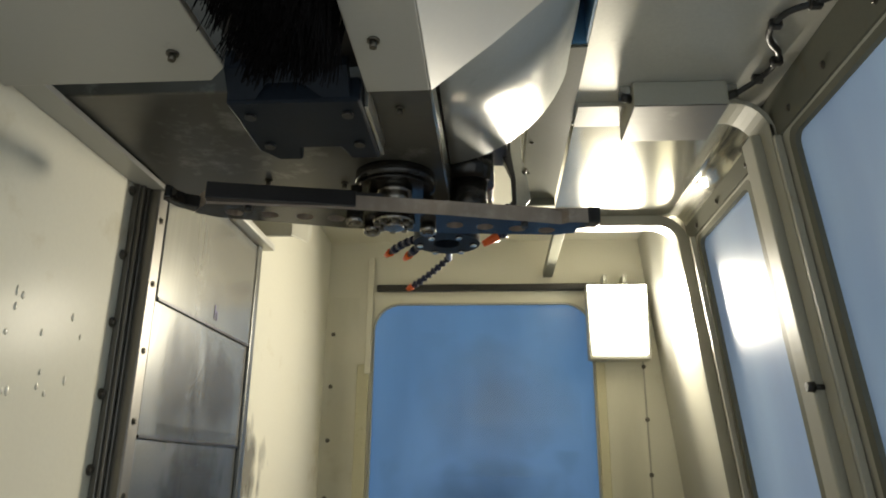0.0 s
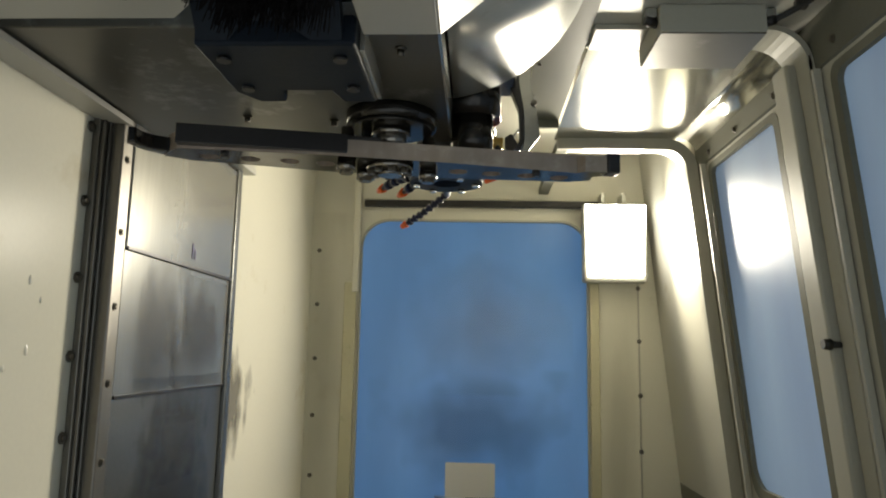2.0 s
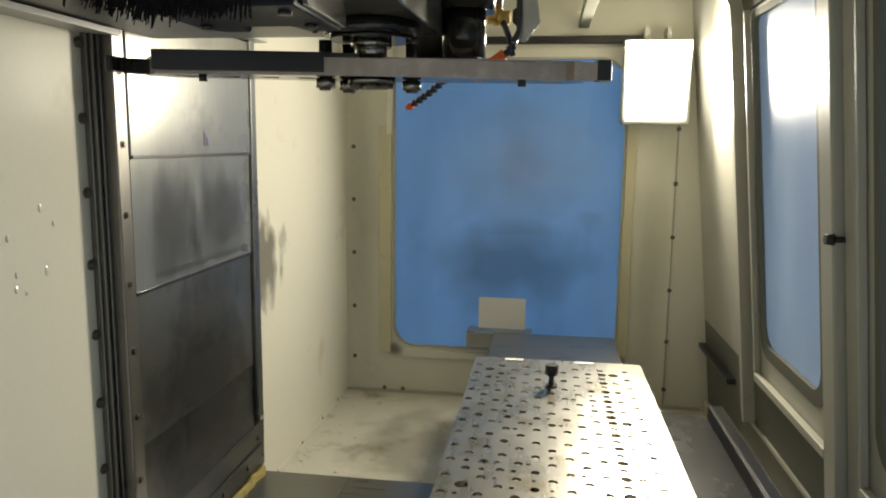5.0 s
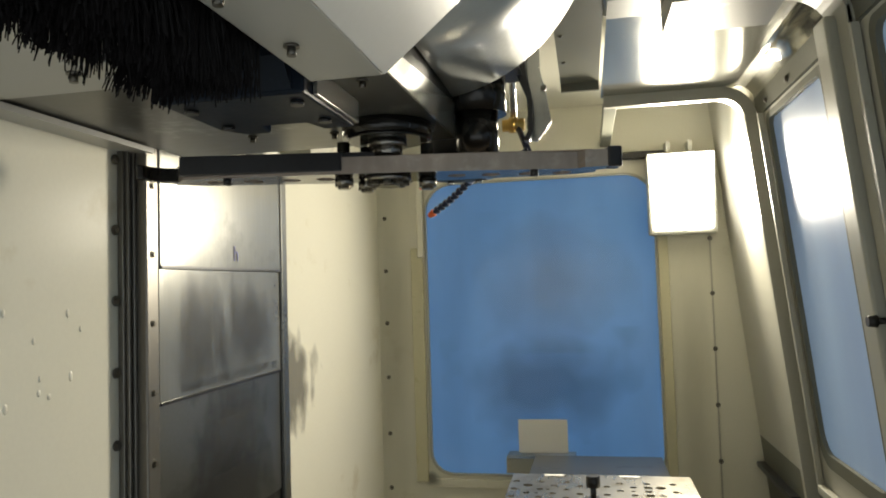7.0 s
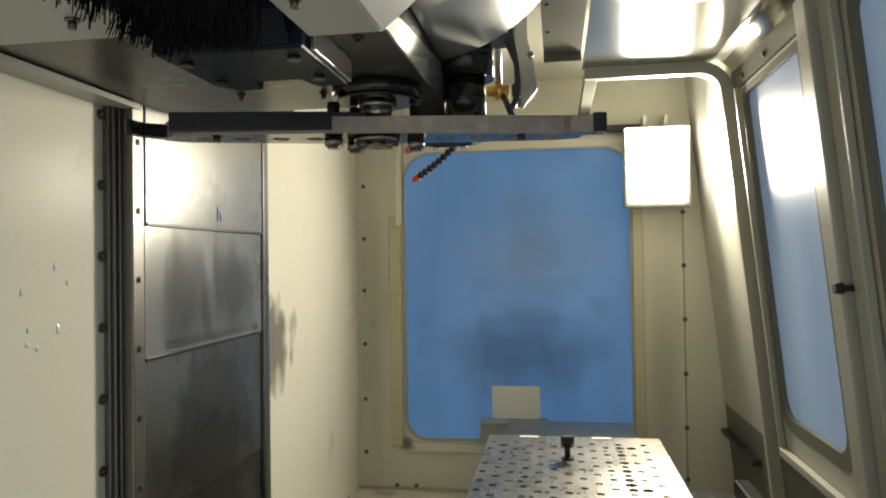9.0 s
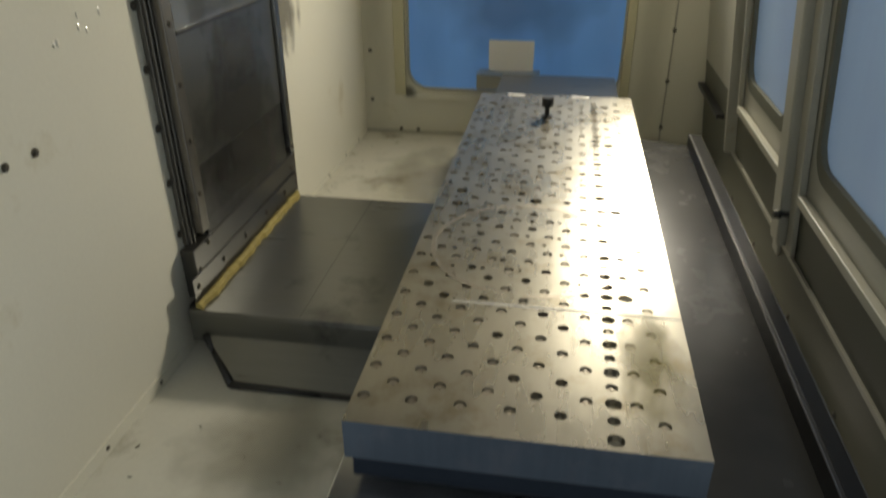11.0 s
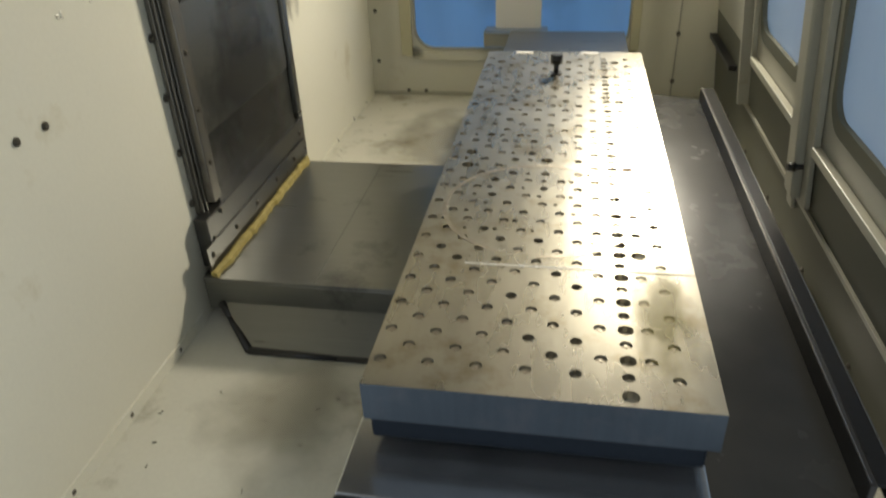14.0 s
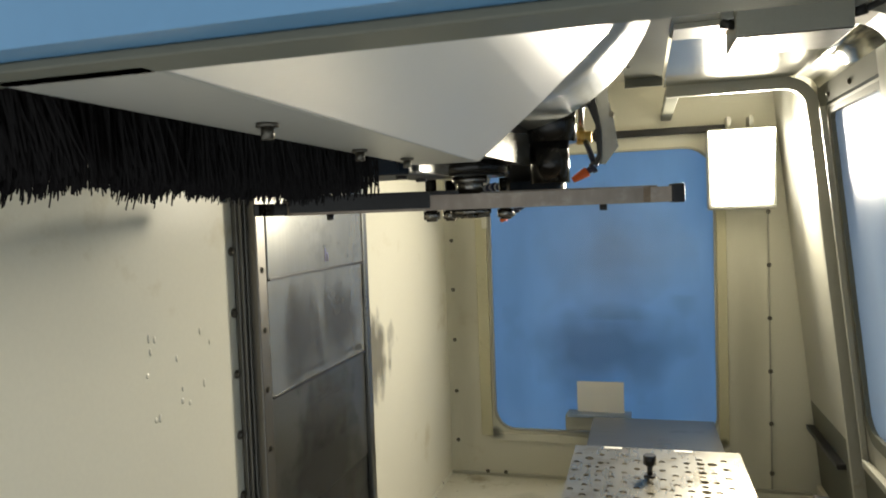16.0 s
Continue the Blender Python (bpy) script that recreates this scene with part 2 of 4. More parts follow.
floor = solid("floor", boxes((-0.95, 0.72, NY, 2.55, FZ - 0.03, FZ)), FLOOR, "cream painted sheet-metal machine floor, stained with coolant", "floor", "structure")
wall_left = solid("wall_left", boxes((LX - 0.03, LX, NY, 0.777, FZ, 1.25), (LX - 0.03, LX, 1.44, FY, FZ, 1.25), (LX - 0.03, LX, 0.777, 1.44, 0.84, 1.25)), WALL, "glossy cream painted sheet-metal side wall with water stains", "wall", "structure")
# far wall with its rounded window opening
WX0, WX1, WZ0, WZ1 = -0.66, 0.257, -0.262, 0.92
bm = bmesh.new()
o = rounded(LX - 0.03, 0.70, FZ, 1.25, 0.001, 0.001)
i_ = rounded(WX0, WX1, WZ0, WZ1, 0.09, 0.115)
ring_slab(o, i_, lambda u, v: (u, FY, v), (0, 0.02, 0), bm)
wall_far = solid("wall_far", bm, WALL, "cream painted end wall with a large rounded window opening", "wall", "structure")
window_far = thing("window_1", "large blue frosted window sheet with rounded corners in the end wall", "window", (0, FY, 0.3), kind="structure")
window_far.location = (0, 0, 0)
part("pane", boxes((WX0 - 0.02, WX1 + 0.02, FY + 0.022, FY + 0.027, WZ0 - 0.02, WZ1 + 0.02)), PANE, window_far)
part("window_frame", ring_slab(rounded(WX0 - 0.004, WX1 + 0.004, WZ0 - 0.004, WZ1 + 0.004, 0.09, 0.115), rounded(WX0 + 0.004, WX1 - 0.004, WZ0 + 0.004, WZ1 - 0.004, 0.085, 0.11), lambda u, v: (u, FY - 0.004, v), (0, 0.018, 0)), FRAME, window_far)

trim = thing("trim", "cream sheet-metal strips and rails fixed round the end window", "trim", kind="structure")
part("strip", boxes((-0.722, -0.672, FY - 0.018, FY, -0.29, 0.66), bevel=0.003), OLIVE, trim)
part("strip", boxes((-0.690, -0.664, FY - 0.028, FY - 0.018, 0.62, 1.12), bevel=0.003), WALL, trim)
part("strip", boxes((0.262, 0.30, FY - 0.014, FY, -0.29, 0.67), bevel=0.003), OLIVE, trim)
part("strip", boxes((-0.66, 0.30, FY - 0.014, FY, -0.31, -0.277), bevel=0.003), WALL, trim)
part("strip", boxes((0.452, 0.458, FY - 0.006, FY, FZ, 0.70)), FRAME, trim)
part("rail", boxes((-0.65, 0.30, FY - 0.03, FY, 0.972, 1.0), bevel=0.004), BLACK, trim, "dark rail above the window")
part("skirting", boxes((LX, 0.60, FY - 0.012, FY, FZ, FZ + 0.012)), FRAME, trim)
for z in (0.79, 0.57, 0.353, 0.13, -0.10, -0.32):
    bolt(wall_far, (-0.833, FY, z), (0, -1, 0))
for z in (0.652, 0.442, 0.232, 0.02, -0.19, -0.39):
    bolt(wall_far, (0.455, FY - 0.006, z), (0, -1, 0))
for x in (-0.70, -0.62):
    bolt(wall_far, (x, FY - 0.012, FZ + 0.02), (0, -1, 0))
for y in (1.62, 1.85, 2.08, 2.28):
    bolt(wall_left, (LX, y, FZ + 0.012), (1, 0, 0))
for y in (-0.075, 0.127, 0.332, 0.55):
    bolt(wall_left, (LX, y, FZ + 0.014), (1, 0, 0))
for y, z in ((0.299, 0.181), (0.372, 0.180)):
    bolt(wall_left, (LX, y, z), (1, 0, 0), 0.9)
part("skirting", boxes((LX, LX + 0.004, NY, 0.69, FZ, FZ + 0.03), (LX, LX + 0.004, 1.44, FY - 0.02, FZ, FZ + 0.02)), WALL, wall_left)

# ---- door side, leaning ----
def lean(y, z, off=0.0):
    """A point on the leaning door side; off is the distance inwards from it."""
    return (right_x(z) - off, y, z)


def lean_box(bm, y0, y1, z0, z1, o0, o1, bevel=0.0):
    return prism([lean(y0, z0, o0), lean(y1, z0, o0), lean(y1, z1, o0), lean(y0, z1, o0)], (o0 - o1, 0, 0), bevel, bm)


def lean_boxes(*bs, bevel=0.0):
    bm = bmesh.new()
    for b in bs:
        lean_box(bm, *b, bevel=bevel)
    return bm


# cream wall in a dark tone: grime plus the dim grazing light painted in
wall_right = solid("wall_right", lean_boxes((NY, FY, FZ, -0.09, -0.03, 0), (NY, 1.78, 0.965, 1.25, -0.03, 0), (1.69, 1.78, -0.09, 0.965, -0.03, 0), (0.985, 1.13, -0.09, 0.965, -0.03, 0)), GRIMESHADE, "cream painted sheet-metal door side, leaning inwards", "wall", "structure")


# same cream sheet; the mid tone paints in its weak grazing light
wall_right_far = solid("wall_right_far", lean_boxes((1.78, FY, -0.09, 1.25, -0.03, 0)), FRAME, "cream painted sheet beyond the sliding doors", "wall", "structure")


def door(name, y0, y1, g0, g1, label):
    d = thing(name, label, "door", kind="structure")
    sh = lambda u, v: lean(u, v, 0.004)
    o = rounded(y0, y1, -0.085, 0.955, 0.004, 0.02)
    i2 = rounded(g0, g1, 0.0, 0.945, 0.07, 0.03)
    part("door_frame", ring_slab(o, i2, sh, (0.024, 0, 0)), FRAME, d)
    pane = part("pane", prism([lean(*p, -0.010) for p in rounded(g0 - 0.015, g1 + 0.015, -0.015, 0.95, 0.07, 0.03)], (0.005, 0, 0)), PANE_DOOR, d, "pale blue frosted pane")
    i3 = rounded(g0 - 0.002, g1 + 0.002, -0.002, 0.947, 0.07, 0.03)
    i4 = rounded(g0 + 0.026, g1 - 0.022, 0.034, 0.930, 0.06, 0.025)
    part("gasket", ring_slab(i3, i4, lambda u, v: lean(u, v, 0.0055), (0.012, 0, 0)), GRIMESHADE, pane)
    part("side_rail", lean_boxes((y0, y0 + 0.012, -0.085, 0.955, 0.006, 0.022), bevel=0.002), FRAME, d)
    part("side_rail", lean_boxes((y1 - 0.012, y1, -0.085, 0.955, 0.006, 0.022), bevel=0.002), FRAME, d)
    part("bottom_rail", lean_boxes((y0 + 0.013, y1 - 0.013, -0.085, -0.062, 0.006, 0.026), bevel=0.002), FRAME, d)
    return d


door("door_1", 1.135, 1.69, 1.185, 1.67, "metal sliding door with a pale blue frosted window")
door("door_2", NY + 0.01, 0.98, -0.2, 0.94, "metal sliding door with a wide pale blue frosted window")
frame_post = thing("door_post", "cream painted steel post between the doors with black latch knobs", "post", kind="structure")
part("post", lean_boxes((1.055, 1.125, -0.24, 1.0, 0.004, 0.034), bevel=0.006), FRAME, frame_post)
part("post", lean_boxes((1.0, 1.05, -0.24, 1.0, 0.002, 0.014), bevel=0.003), FRAME, frame_post)
for y, z in ((1.05, 0.41), (1.05, -0.15)):
    k = part("knob", cyls(((right_x(z) - 0.012, y, z), (right_x(z) - 0.034, y, z), 0.006), ((right_x(z) - 0.034, y, z), (right_x(z) - 0.05, y, z), 0.012, 0.010), seg=16), RUBBER, frame_post, "black latch knob")
lower_rail = thing("lower_ledge", "cream steel ledges along the foot of the door side", "ledge", kind="structure")
part("ledge", lean_boxes((1.99, 2.44, -0.205, -0.185, 0.0, 0.03), bevel=0.003), BLACK, lower_rail)
part("ledge", lean_boxes((NY, 1.9, -0.262, -0.25, 0.0, 0.008)), FRAME, lower_rail)
part("kick_rail", lean_boxes((NY, 2.44, FZ, FZ + 0.045, 0.0, 0.02), bevel=0.003), WALL, lower_rail)
part("hanger", lean_boxes((1.12, 1.17, -0.30, -0.09, 0.002, 0.012), bevel=0.003), FRAME, lower_rail)
for y in (0.31, 0.62, 0.996, 1.4, 1.75, 2.1):
    bolt(wall_right, lean(y, FZ + 0.06, 0.0), (-1, 0, -0.1))
for y in (1.2, 1.45, 1.66):
    bolt(wall_right, lean(y, 0.985, 0.0), (-1, 0, -0.1))
for y in (0.55, 0.75, 0.92):
    bolt(wall_right, lean(y, 0.995, 0.0), (-1, 0, -0.1))

# portal frame beyond the doors: rounded top corner
portal = thing("portal_frame", "grey cream painted portal frame with a rounded top corner", "frame", kind="structure")


def arch(y, thick, width, x0, ztop, r, zlow):
    """Inverted L with a rounded corner that follows the leaning side."""
    outer, inner = [(x0, ztop)], [(x0, ztop - width)]
    cx, cz = right_x(ztop - r) - r, ztop - r
    for i in range(9):
        a = radians(90 - 90 * i / 8)
        outer.append((cx + r * math.cos(a), cz + r * math.sin(a)))
        inner.append((cx + (r - width) * math.cos(a), cz + (r - width) * math.sin(a)))
    outer.append((right_x(zlow), zlow)), inner.append((right_x(zlow) - width, zlow))
    bm = bmesh.new()
    for i in range(len(outer) - 1):
        q = [outer[i], outer[i + 1], inner[i + 1], inner[i]]
        prism([(x, y, z) for x, z in q], (0, thick, 0), 0, bm)
    bmesh.ops.remove_doubles(bm, verts=bm.verts, dist=1e-5)
    return bm


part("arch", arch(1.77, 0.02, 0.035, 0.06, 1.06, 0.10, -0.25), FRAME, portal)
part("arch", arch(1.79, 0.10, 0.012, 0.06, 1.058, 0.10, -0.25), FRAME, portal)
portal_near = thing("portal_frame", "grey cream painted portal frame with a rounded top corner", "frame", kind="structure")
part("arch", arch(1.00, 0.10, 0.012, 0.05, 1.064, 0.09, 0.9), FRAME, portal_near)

# ---- ceiling ----
ceiling_near = solid("ceiling_near", boxes((0.045, 0.50, NY, 1.10, 1.065, 1.075), (0.045, 0.50, 1.098, 1.102, 1.058, 1.075)), CEIL, "dull grey sheet-metal ceiling panel", "ceiling", "structure")
ceiling_mid = solid("ceiling_mid", boxes((0.052, 0.50, 1.102, 1.79, 1.060, 1.068)), POLISH, "polished sheet-metal ceiling panel reflecting the work light", "ceiling", "structure")
bm = bmesh.new()
pts = []
for i in range(7):
    a = radians(90 - 90 * i / 6)
    pts.append((0.435 + 0.055 * math.cos(a), 1.005 + 0.0545 * math.sin(a)))
for i in range(6):
    (xa, za), (xb, zb) = pts[i], pts[i + 1]
    f = bm.faces.new([bm.verts.new(p) for p in ((xa, 1.102, za), (xa, 1.77, za), (xb, 1.77, zb), (xb, 1.102, zb))])
    f.smooth = True
bmesh.ops.remove_doubles(bm, verts=bm.verts, dist=1e-5)
corner_sheet = solid("corner_sheet", bm, POLISH, "rounded polished corner sheet between ceiling and doors", "trim", "structure")
sol = corner_sheet.modifiers.new("thick", "SOLIDIFY")
sol.thickness = 0.003
ceiling_far = solid("ceiling_far", boxes((LX, 0.66, 0.95, FY, 1.20, 1.215)), WALL, "cream sheet-metal ceiling over the far bay", "ceiling", "structure")
slot_panel = solid("ceiling_panel", boxes((-0.062, 0.0435, 0.765, 1.605, 1.060, 1.066), (-0.062, 0.0435, 1.595, 1.605, 1.036, 1.060), (-0.062, -0.058, 0.765, 1.605, 1.066, 1.13)), GRIMESHADE, "narrow grey folded ceiling panel beside the slot", "ceiling", "structure")
# blue colour stands in for skylight in the slot gap
solid("ceiling_web", boxes((0.0395, 0.0445, NY, 0.763, 1.066, 1.40), (-0.05, 0.0445, 0.758, 0.763, 1.066, 1.40)), HEADER, "upright sheet inside the ceiling slot, its blue skylight painted in", "trim", "structure")
for y in (0.80, 1.0, 1.2, 1.4):
    bolt(slot_panel, (-0.048, y, 1.060), (0, 0, -1), 0.6)
ceiling_back = solid("ceiling_back", boxes((LX - 0.03, 0.046, 0.44, 0.96, 1.40, 1.42), (0.0, 0.66, NY, 0.96, 1.40, 1.42), (-0.9, 0.05, 0.95, 0.955, 1.21, 1.40)), CEIL, "grey sheet over the spindle slot", "ceiling", "structure")
solid("ceiling_conduit", boxes((0.06, 0.10, 1.80, 2.44, 1.03, 1.06), bevel=0.003), GRIMESHADE, "grey steel rail under the far ceiling", "rail", "structure")

# ---- near end of the enclosure: header of the opening ----
wall_near = solid("wall_near", boxes((-0.95, 0.72, NY - 0.03, NY, 0.762, 1.42), (-0.95, 0.72, NY - 0.03, NY, -1.0, FZ)), HEADER, "sheet-metal header over the end opening, blue daylight painted in", "wall", "structure")

part("edge_strip", boxes((-0.95, 0.72, NY - 0.012, NY + 0.016, 0.757, 0.7617), bevel=0.001), GRIMESHADE, wall_near, "grey folded edge under the header")

# ---- work light on the end wall ----
work_light = thing("work_light", "bright rectangular work light on a bracket at the end wall", "lamp")
part("housing", boxes((0.225, 0.470, 2.335, 2.40, 0.665, 0.975), bevel=0.01), FRAME, work_light)
part("diffuser", prism([(0.240, 2.322, 0.685), (0.452, 2.322, 0.685), (0.466, 2.322, 0.966), (0.230, 2.322, 0.966)], (0, 0.012, 0), 0.003), GLOW, work_light, "glowing white diffuser")
for x in (0.30, 0.38):
    part("bracket", boxes((x, x + 0.015, 2.36, 2.45, 0.97, 1.02)), FRAME, work_light)
light = bpy.data.lights.new("work_light_beam", "AREA")
light.shape, light.size, light.size_y = "RECTANGLE", 0.18, 0.26
light.spread = radians(150)
light.energy, light.color = LAMP_WATTS, (1.0, 0.915, 0.735)
lob = new("work_light_beam", light)
lob.matrix_world = look((0.347, 2.285, 0.825), (-0.28, 0.45, 0.40))

# ---- column way cover on the left ----
column = thing("column_cover", "brushed steel telescopic column cover in a dark guide frame", "cover")
CX = -0.83
# the two lower panels get darker steels: their shadow is painted in
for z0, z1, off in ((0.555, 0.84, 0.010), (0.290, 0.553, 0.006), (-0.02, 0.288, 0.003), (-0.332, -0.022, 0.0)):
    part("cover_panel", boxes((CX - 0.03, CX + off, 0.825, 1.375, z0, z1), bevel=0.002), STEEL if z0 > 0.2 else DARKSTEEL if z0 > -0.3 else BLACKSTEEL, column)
part("joint_lip", boxes((CX + 0.0105, CX + 0.013, 0.826, 1.374, 0.552, 0.558)), BLACK, column)
part("joint_lip", boxes((CX + 0.0065, CX + 0.009, 0.826, 1.374, 0.287, 0.293)), BLACK, column)
for y0, y1, o0 in ((0.757, 0.763, 0.000), (0.764, 0.769, 0.007), (0.770, 0.775, 0.004), (0.776, 0.783, 0.010)):
    part("guide_strip", boxes((LX + 0.001, CX + o0 - 0.022, y0, y1, -0.20, 0.83), bevel=0.0015), GUIDE, column)
part("guide_rail", boxes((CX - 0.03, CX + 0.008, 0.784, 0.823, -0.18, 0.84), bevel=0.003), GUIDE, column)
part("guide_rail", boxes((CX - 0.03, CX + 0.014, 1.377, 1.41, -0.17, 0.86), bevel=0.003), DARKSTEEL, column)
part("guide_rail", boxes((CX - 0.03, CX + 0.002, 1.411, 1.438, -0.25, 0.86), bevel=0.002), STEEL, column)
part("base_flange", boxes((CX - 0.03, CX + 0.005, 0.73, 1.43, -0.334, -0.20), bevel=0.003), BLACKSTEEL, column)
for i in range(8):
    bolt(column, (LX + 0.001, 0.750, 0.755 - 0.1315 * i), (1, 0, 0), 1.1)
    bolt(column, (CX + 0.008, 0.803, 0.71 - 0.1315 * i), (1, 0, 0), 0.8)
    bolt(column, (CX + 0.002, 1.424, 0.74 - 0.1315 * i), (1, 0, 0), 0.8)
for y, z in ((0.75, -0.26), (0.76, -0.30), (1.40, -0.27), (1.41, -0.30), (1.385, -0.24)):
    bolt(column, (CX + 0.005, y, z), (1, 0, 0), 0.8)

# pen mark on the upper panel
txt = bpy.data.curves.new("pen_mark", "FONT")
txt.body, txt.size, txt.extrude = "h", 0.05, 0.0003
pen = new("pen_mark", txt)
pen.matrix_world = Matrix.Translation((CX + 0.0112, 1.115, 0.575)) @ Matrix(((0, 0, 1), (1, 0, 0), (0, 1, 0))).to_4x4()
txt.materials.append(INK)
tagged(pen, "small blue pen mark on the steel panel", "marking")

# ---- cross-axis cover between column and table ----
cross = thing("cross_way_cover", "oily dark steel way cover running from column to table", "cover")
part("top_plate", boxes((-0.842, -0.20, 0.685, 1.39, -0.345, -0.337), bevel=0.002), DARKSTEEL, cross)
for y in (0.685, 1.382):
    part("skirt", boxes((-0.842, -0.20, y, y + 0.008, -0.43, -0.3455), bevel=0.002), DARKSTEEL, cross)
part("inner_cover", boxes((-0.77, -0.20, 0.70, 1.375, FZ, -0.346), bevel=0.003), STEEL, cross)
part("apron", prism([(-0.80, 0.684, -0.405), (-0.20, 0.684, -0.405), (-0.20, 0.580, -0.466), (-0.70, 0.580, -0.466)], (0, 0.003, -0.0035), 0.0005), DARKSTEEL, cross, "sloped grey sheet apron")
part("floor_seal", cyls(((-0.805, 0.682, -0.408), (-0.775, 0.655, -0.432), 0.011, 0.008), ((-0.775, 0.655, -0.432), (-0.70, 0.577, -0.464), 0.008, 0.010), ((-0.70, 0.577, -0.464), (-0.48, 0.574, -0.464), 0.010, 0.007), ((-0.48, 0.574, -0.464), (-0.20, 0.573, -0.464), 0.007, 0.009), seg=10), RUBBER, cross, "black sealing bead along the apron")
part("base_angle", boxes((-0.842, -0.812, 0.695, 1.40, -0.3365, -0.333), (-0.8245, -0.820, 0.695, 1.40, -0.333, -0.262), bevel=0.001), BLACKSTEEL, cross, "dark oily steel angle along the column foot")
bm = bmesh.new()
foam_rows = []
for i in range(61):
    y = 0.688 + 0.70 * i / 60
    w = 0.020 + 0.007 * noise.noise((y * 22, 0.3, 0)) + 0.004 * noise.noise((y * 70, 1.3, 0))
    h = 0.017 + 0.006 * noise.noise((y * 30, 5.1, 0)) + 0.003 * noise.noise((y * 90, 2.0, 0))
    x0 = -0.8195 + 0.004 * noise.noise((y * 9, 8.2, 0))
    foam_rows.append([bm.verts.new(p) for p in ((x0, y, -0.3325), (x0 + w, y, -0.3365), (x0 + w * 0.85, y, -0.3365 + h * 0.7), (x0 + w * 0.4, y, -0.3365 + h), (x0, y, -0.3365 + h * 0.8))])
for a, b in zip(foam_rows, foam_rows[1:]):
    for j in range(5):
        bm.faces.new((a[j], a[(j + 1) % 5], b[(j + 1) % 5], b[j]))
bm.faces.new(foam_rows[0]), bm.faces.new(foam_rows[-1][::-1])
bmesh.ops.recalc_face_normals(bm, faces=bm.faces)
part("foam_seal", bm, FOAM, cross, "ragged yellow foam sealing strip")
part("sheet_seam", boxes((-0.56, -0.558, 0.69, 1.386, -0.3368, -0.3362)), BLACKSTEEL, cross)
for y in (0.72, 0.86, 1.0, 1.15, 1.3):
    bolt(cross, (-0.820, y, -0.29), (1, 0, 0), 0.9)

# ---- machine table with the hole-grid plate ----
TY0, TY1 = 0.0, 1.49
PW = 0.2225
table = thing("machine_table", "steel machine table carrying a thick ground fixture plate", "table")
part("table_body", boxes((-0.216, 0.210, TY0 + 0.006, TY1 - 0.02, -0.098, -0.0615), (-0.17, 0.17, TY0 + 0.10, TY1 - 0.05, -0.22, -0.10), bevel=0.004), NAVY, table)
part("saddle", boxes((-0.21, 0.21, 0.55, 1.5, FZ, -0.2205), bevel=0.005), DARKSTEEL, table)

# fixture plate: rows of holes, cut cell by cell
rnd = random.Random(5)
A = 0.0635
R0 = TY0 + 0.052
DR = 0.0325
nrow = int((TY1 - 0.02 - R0) / DR)
holes = []
for k in range(nrow):
    y = R0 + k * DR
    row = []
    if k % 2 == 0:
        row = [[-0.208 + A * c, 0.0085] for c in range(7)]
        row[5][0] = 0.1115
    else:
        row = [[-0.176 + A * c, 0.0085] for c in range(6)]
        row.insert(5, [0.1125, 0.0112])
    for h in row:
        if k % 11 in (8, 10) and abs(h[0] + 0.174) < 0.01 or k % 11 == 9 and abs(h[0] + 0.018) < 0.01:
            h[1] = 0.0125
        if k > 8 and (k % 11 in (8, 9) and abs(h[0] - 0.145) < 0.02 or k % 11 == 10 and abs(h[0] - 0.112) < 0.01):
            h[1] = 0.0125
    if k > 8:
        for h in list(row):
            if rnd.random() < 0.42 and h[0] < 0.06:
                row.append([h[0] + rnd.choice((0.019, 0.024, 0.030)), rnd.choice((0.0035, 0.0045, 0.0055))])
    row.sort()
    holes.append((y, row))
holes.insert(0, (TY0 + 0.0175, [[0.1125, 0.0112]]))
nrow += 1
bm = bmesh.new()
SEG = 12
DEPTH = 0.012


def quad(bm, a, b, c, d):
    return bm.faces.new([bm.verts.new(p) for p in (a, b, c, d)])


ys = [TY0] + [(holes[k][0] + holes[k + 1][0]) / 2 for k in range(nrow - 1)] + [holes[-1][0] + DR / 2]
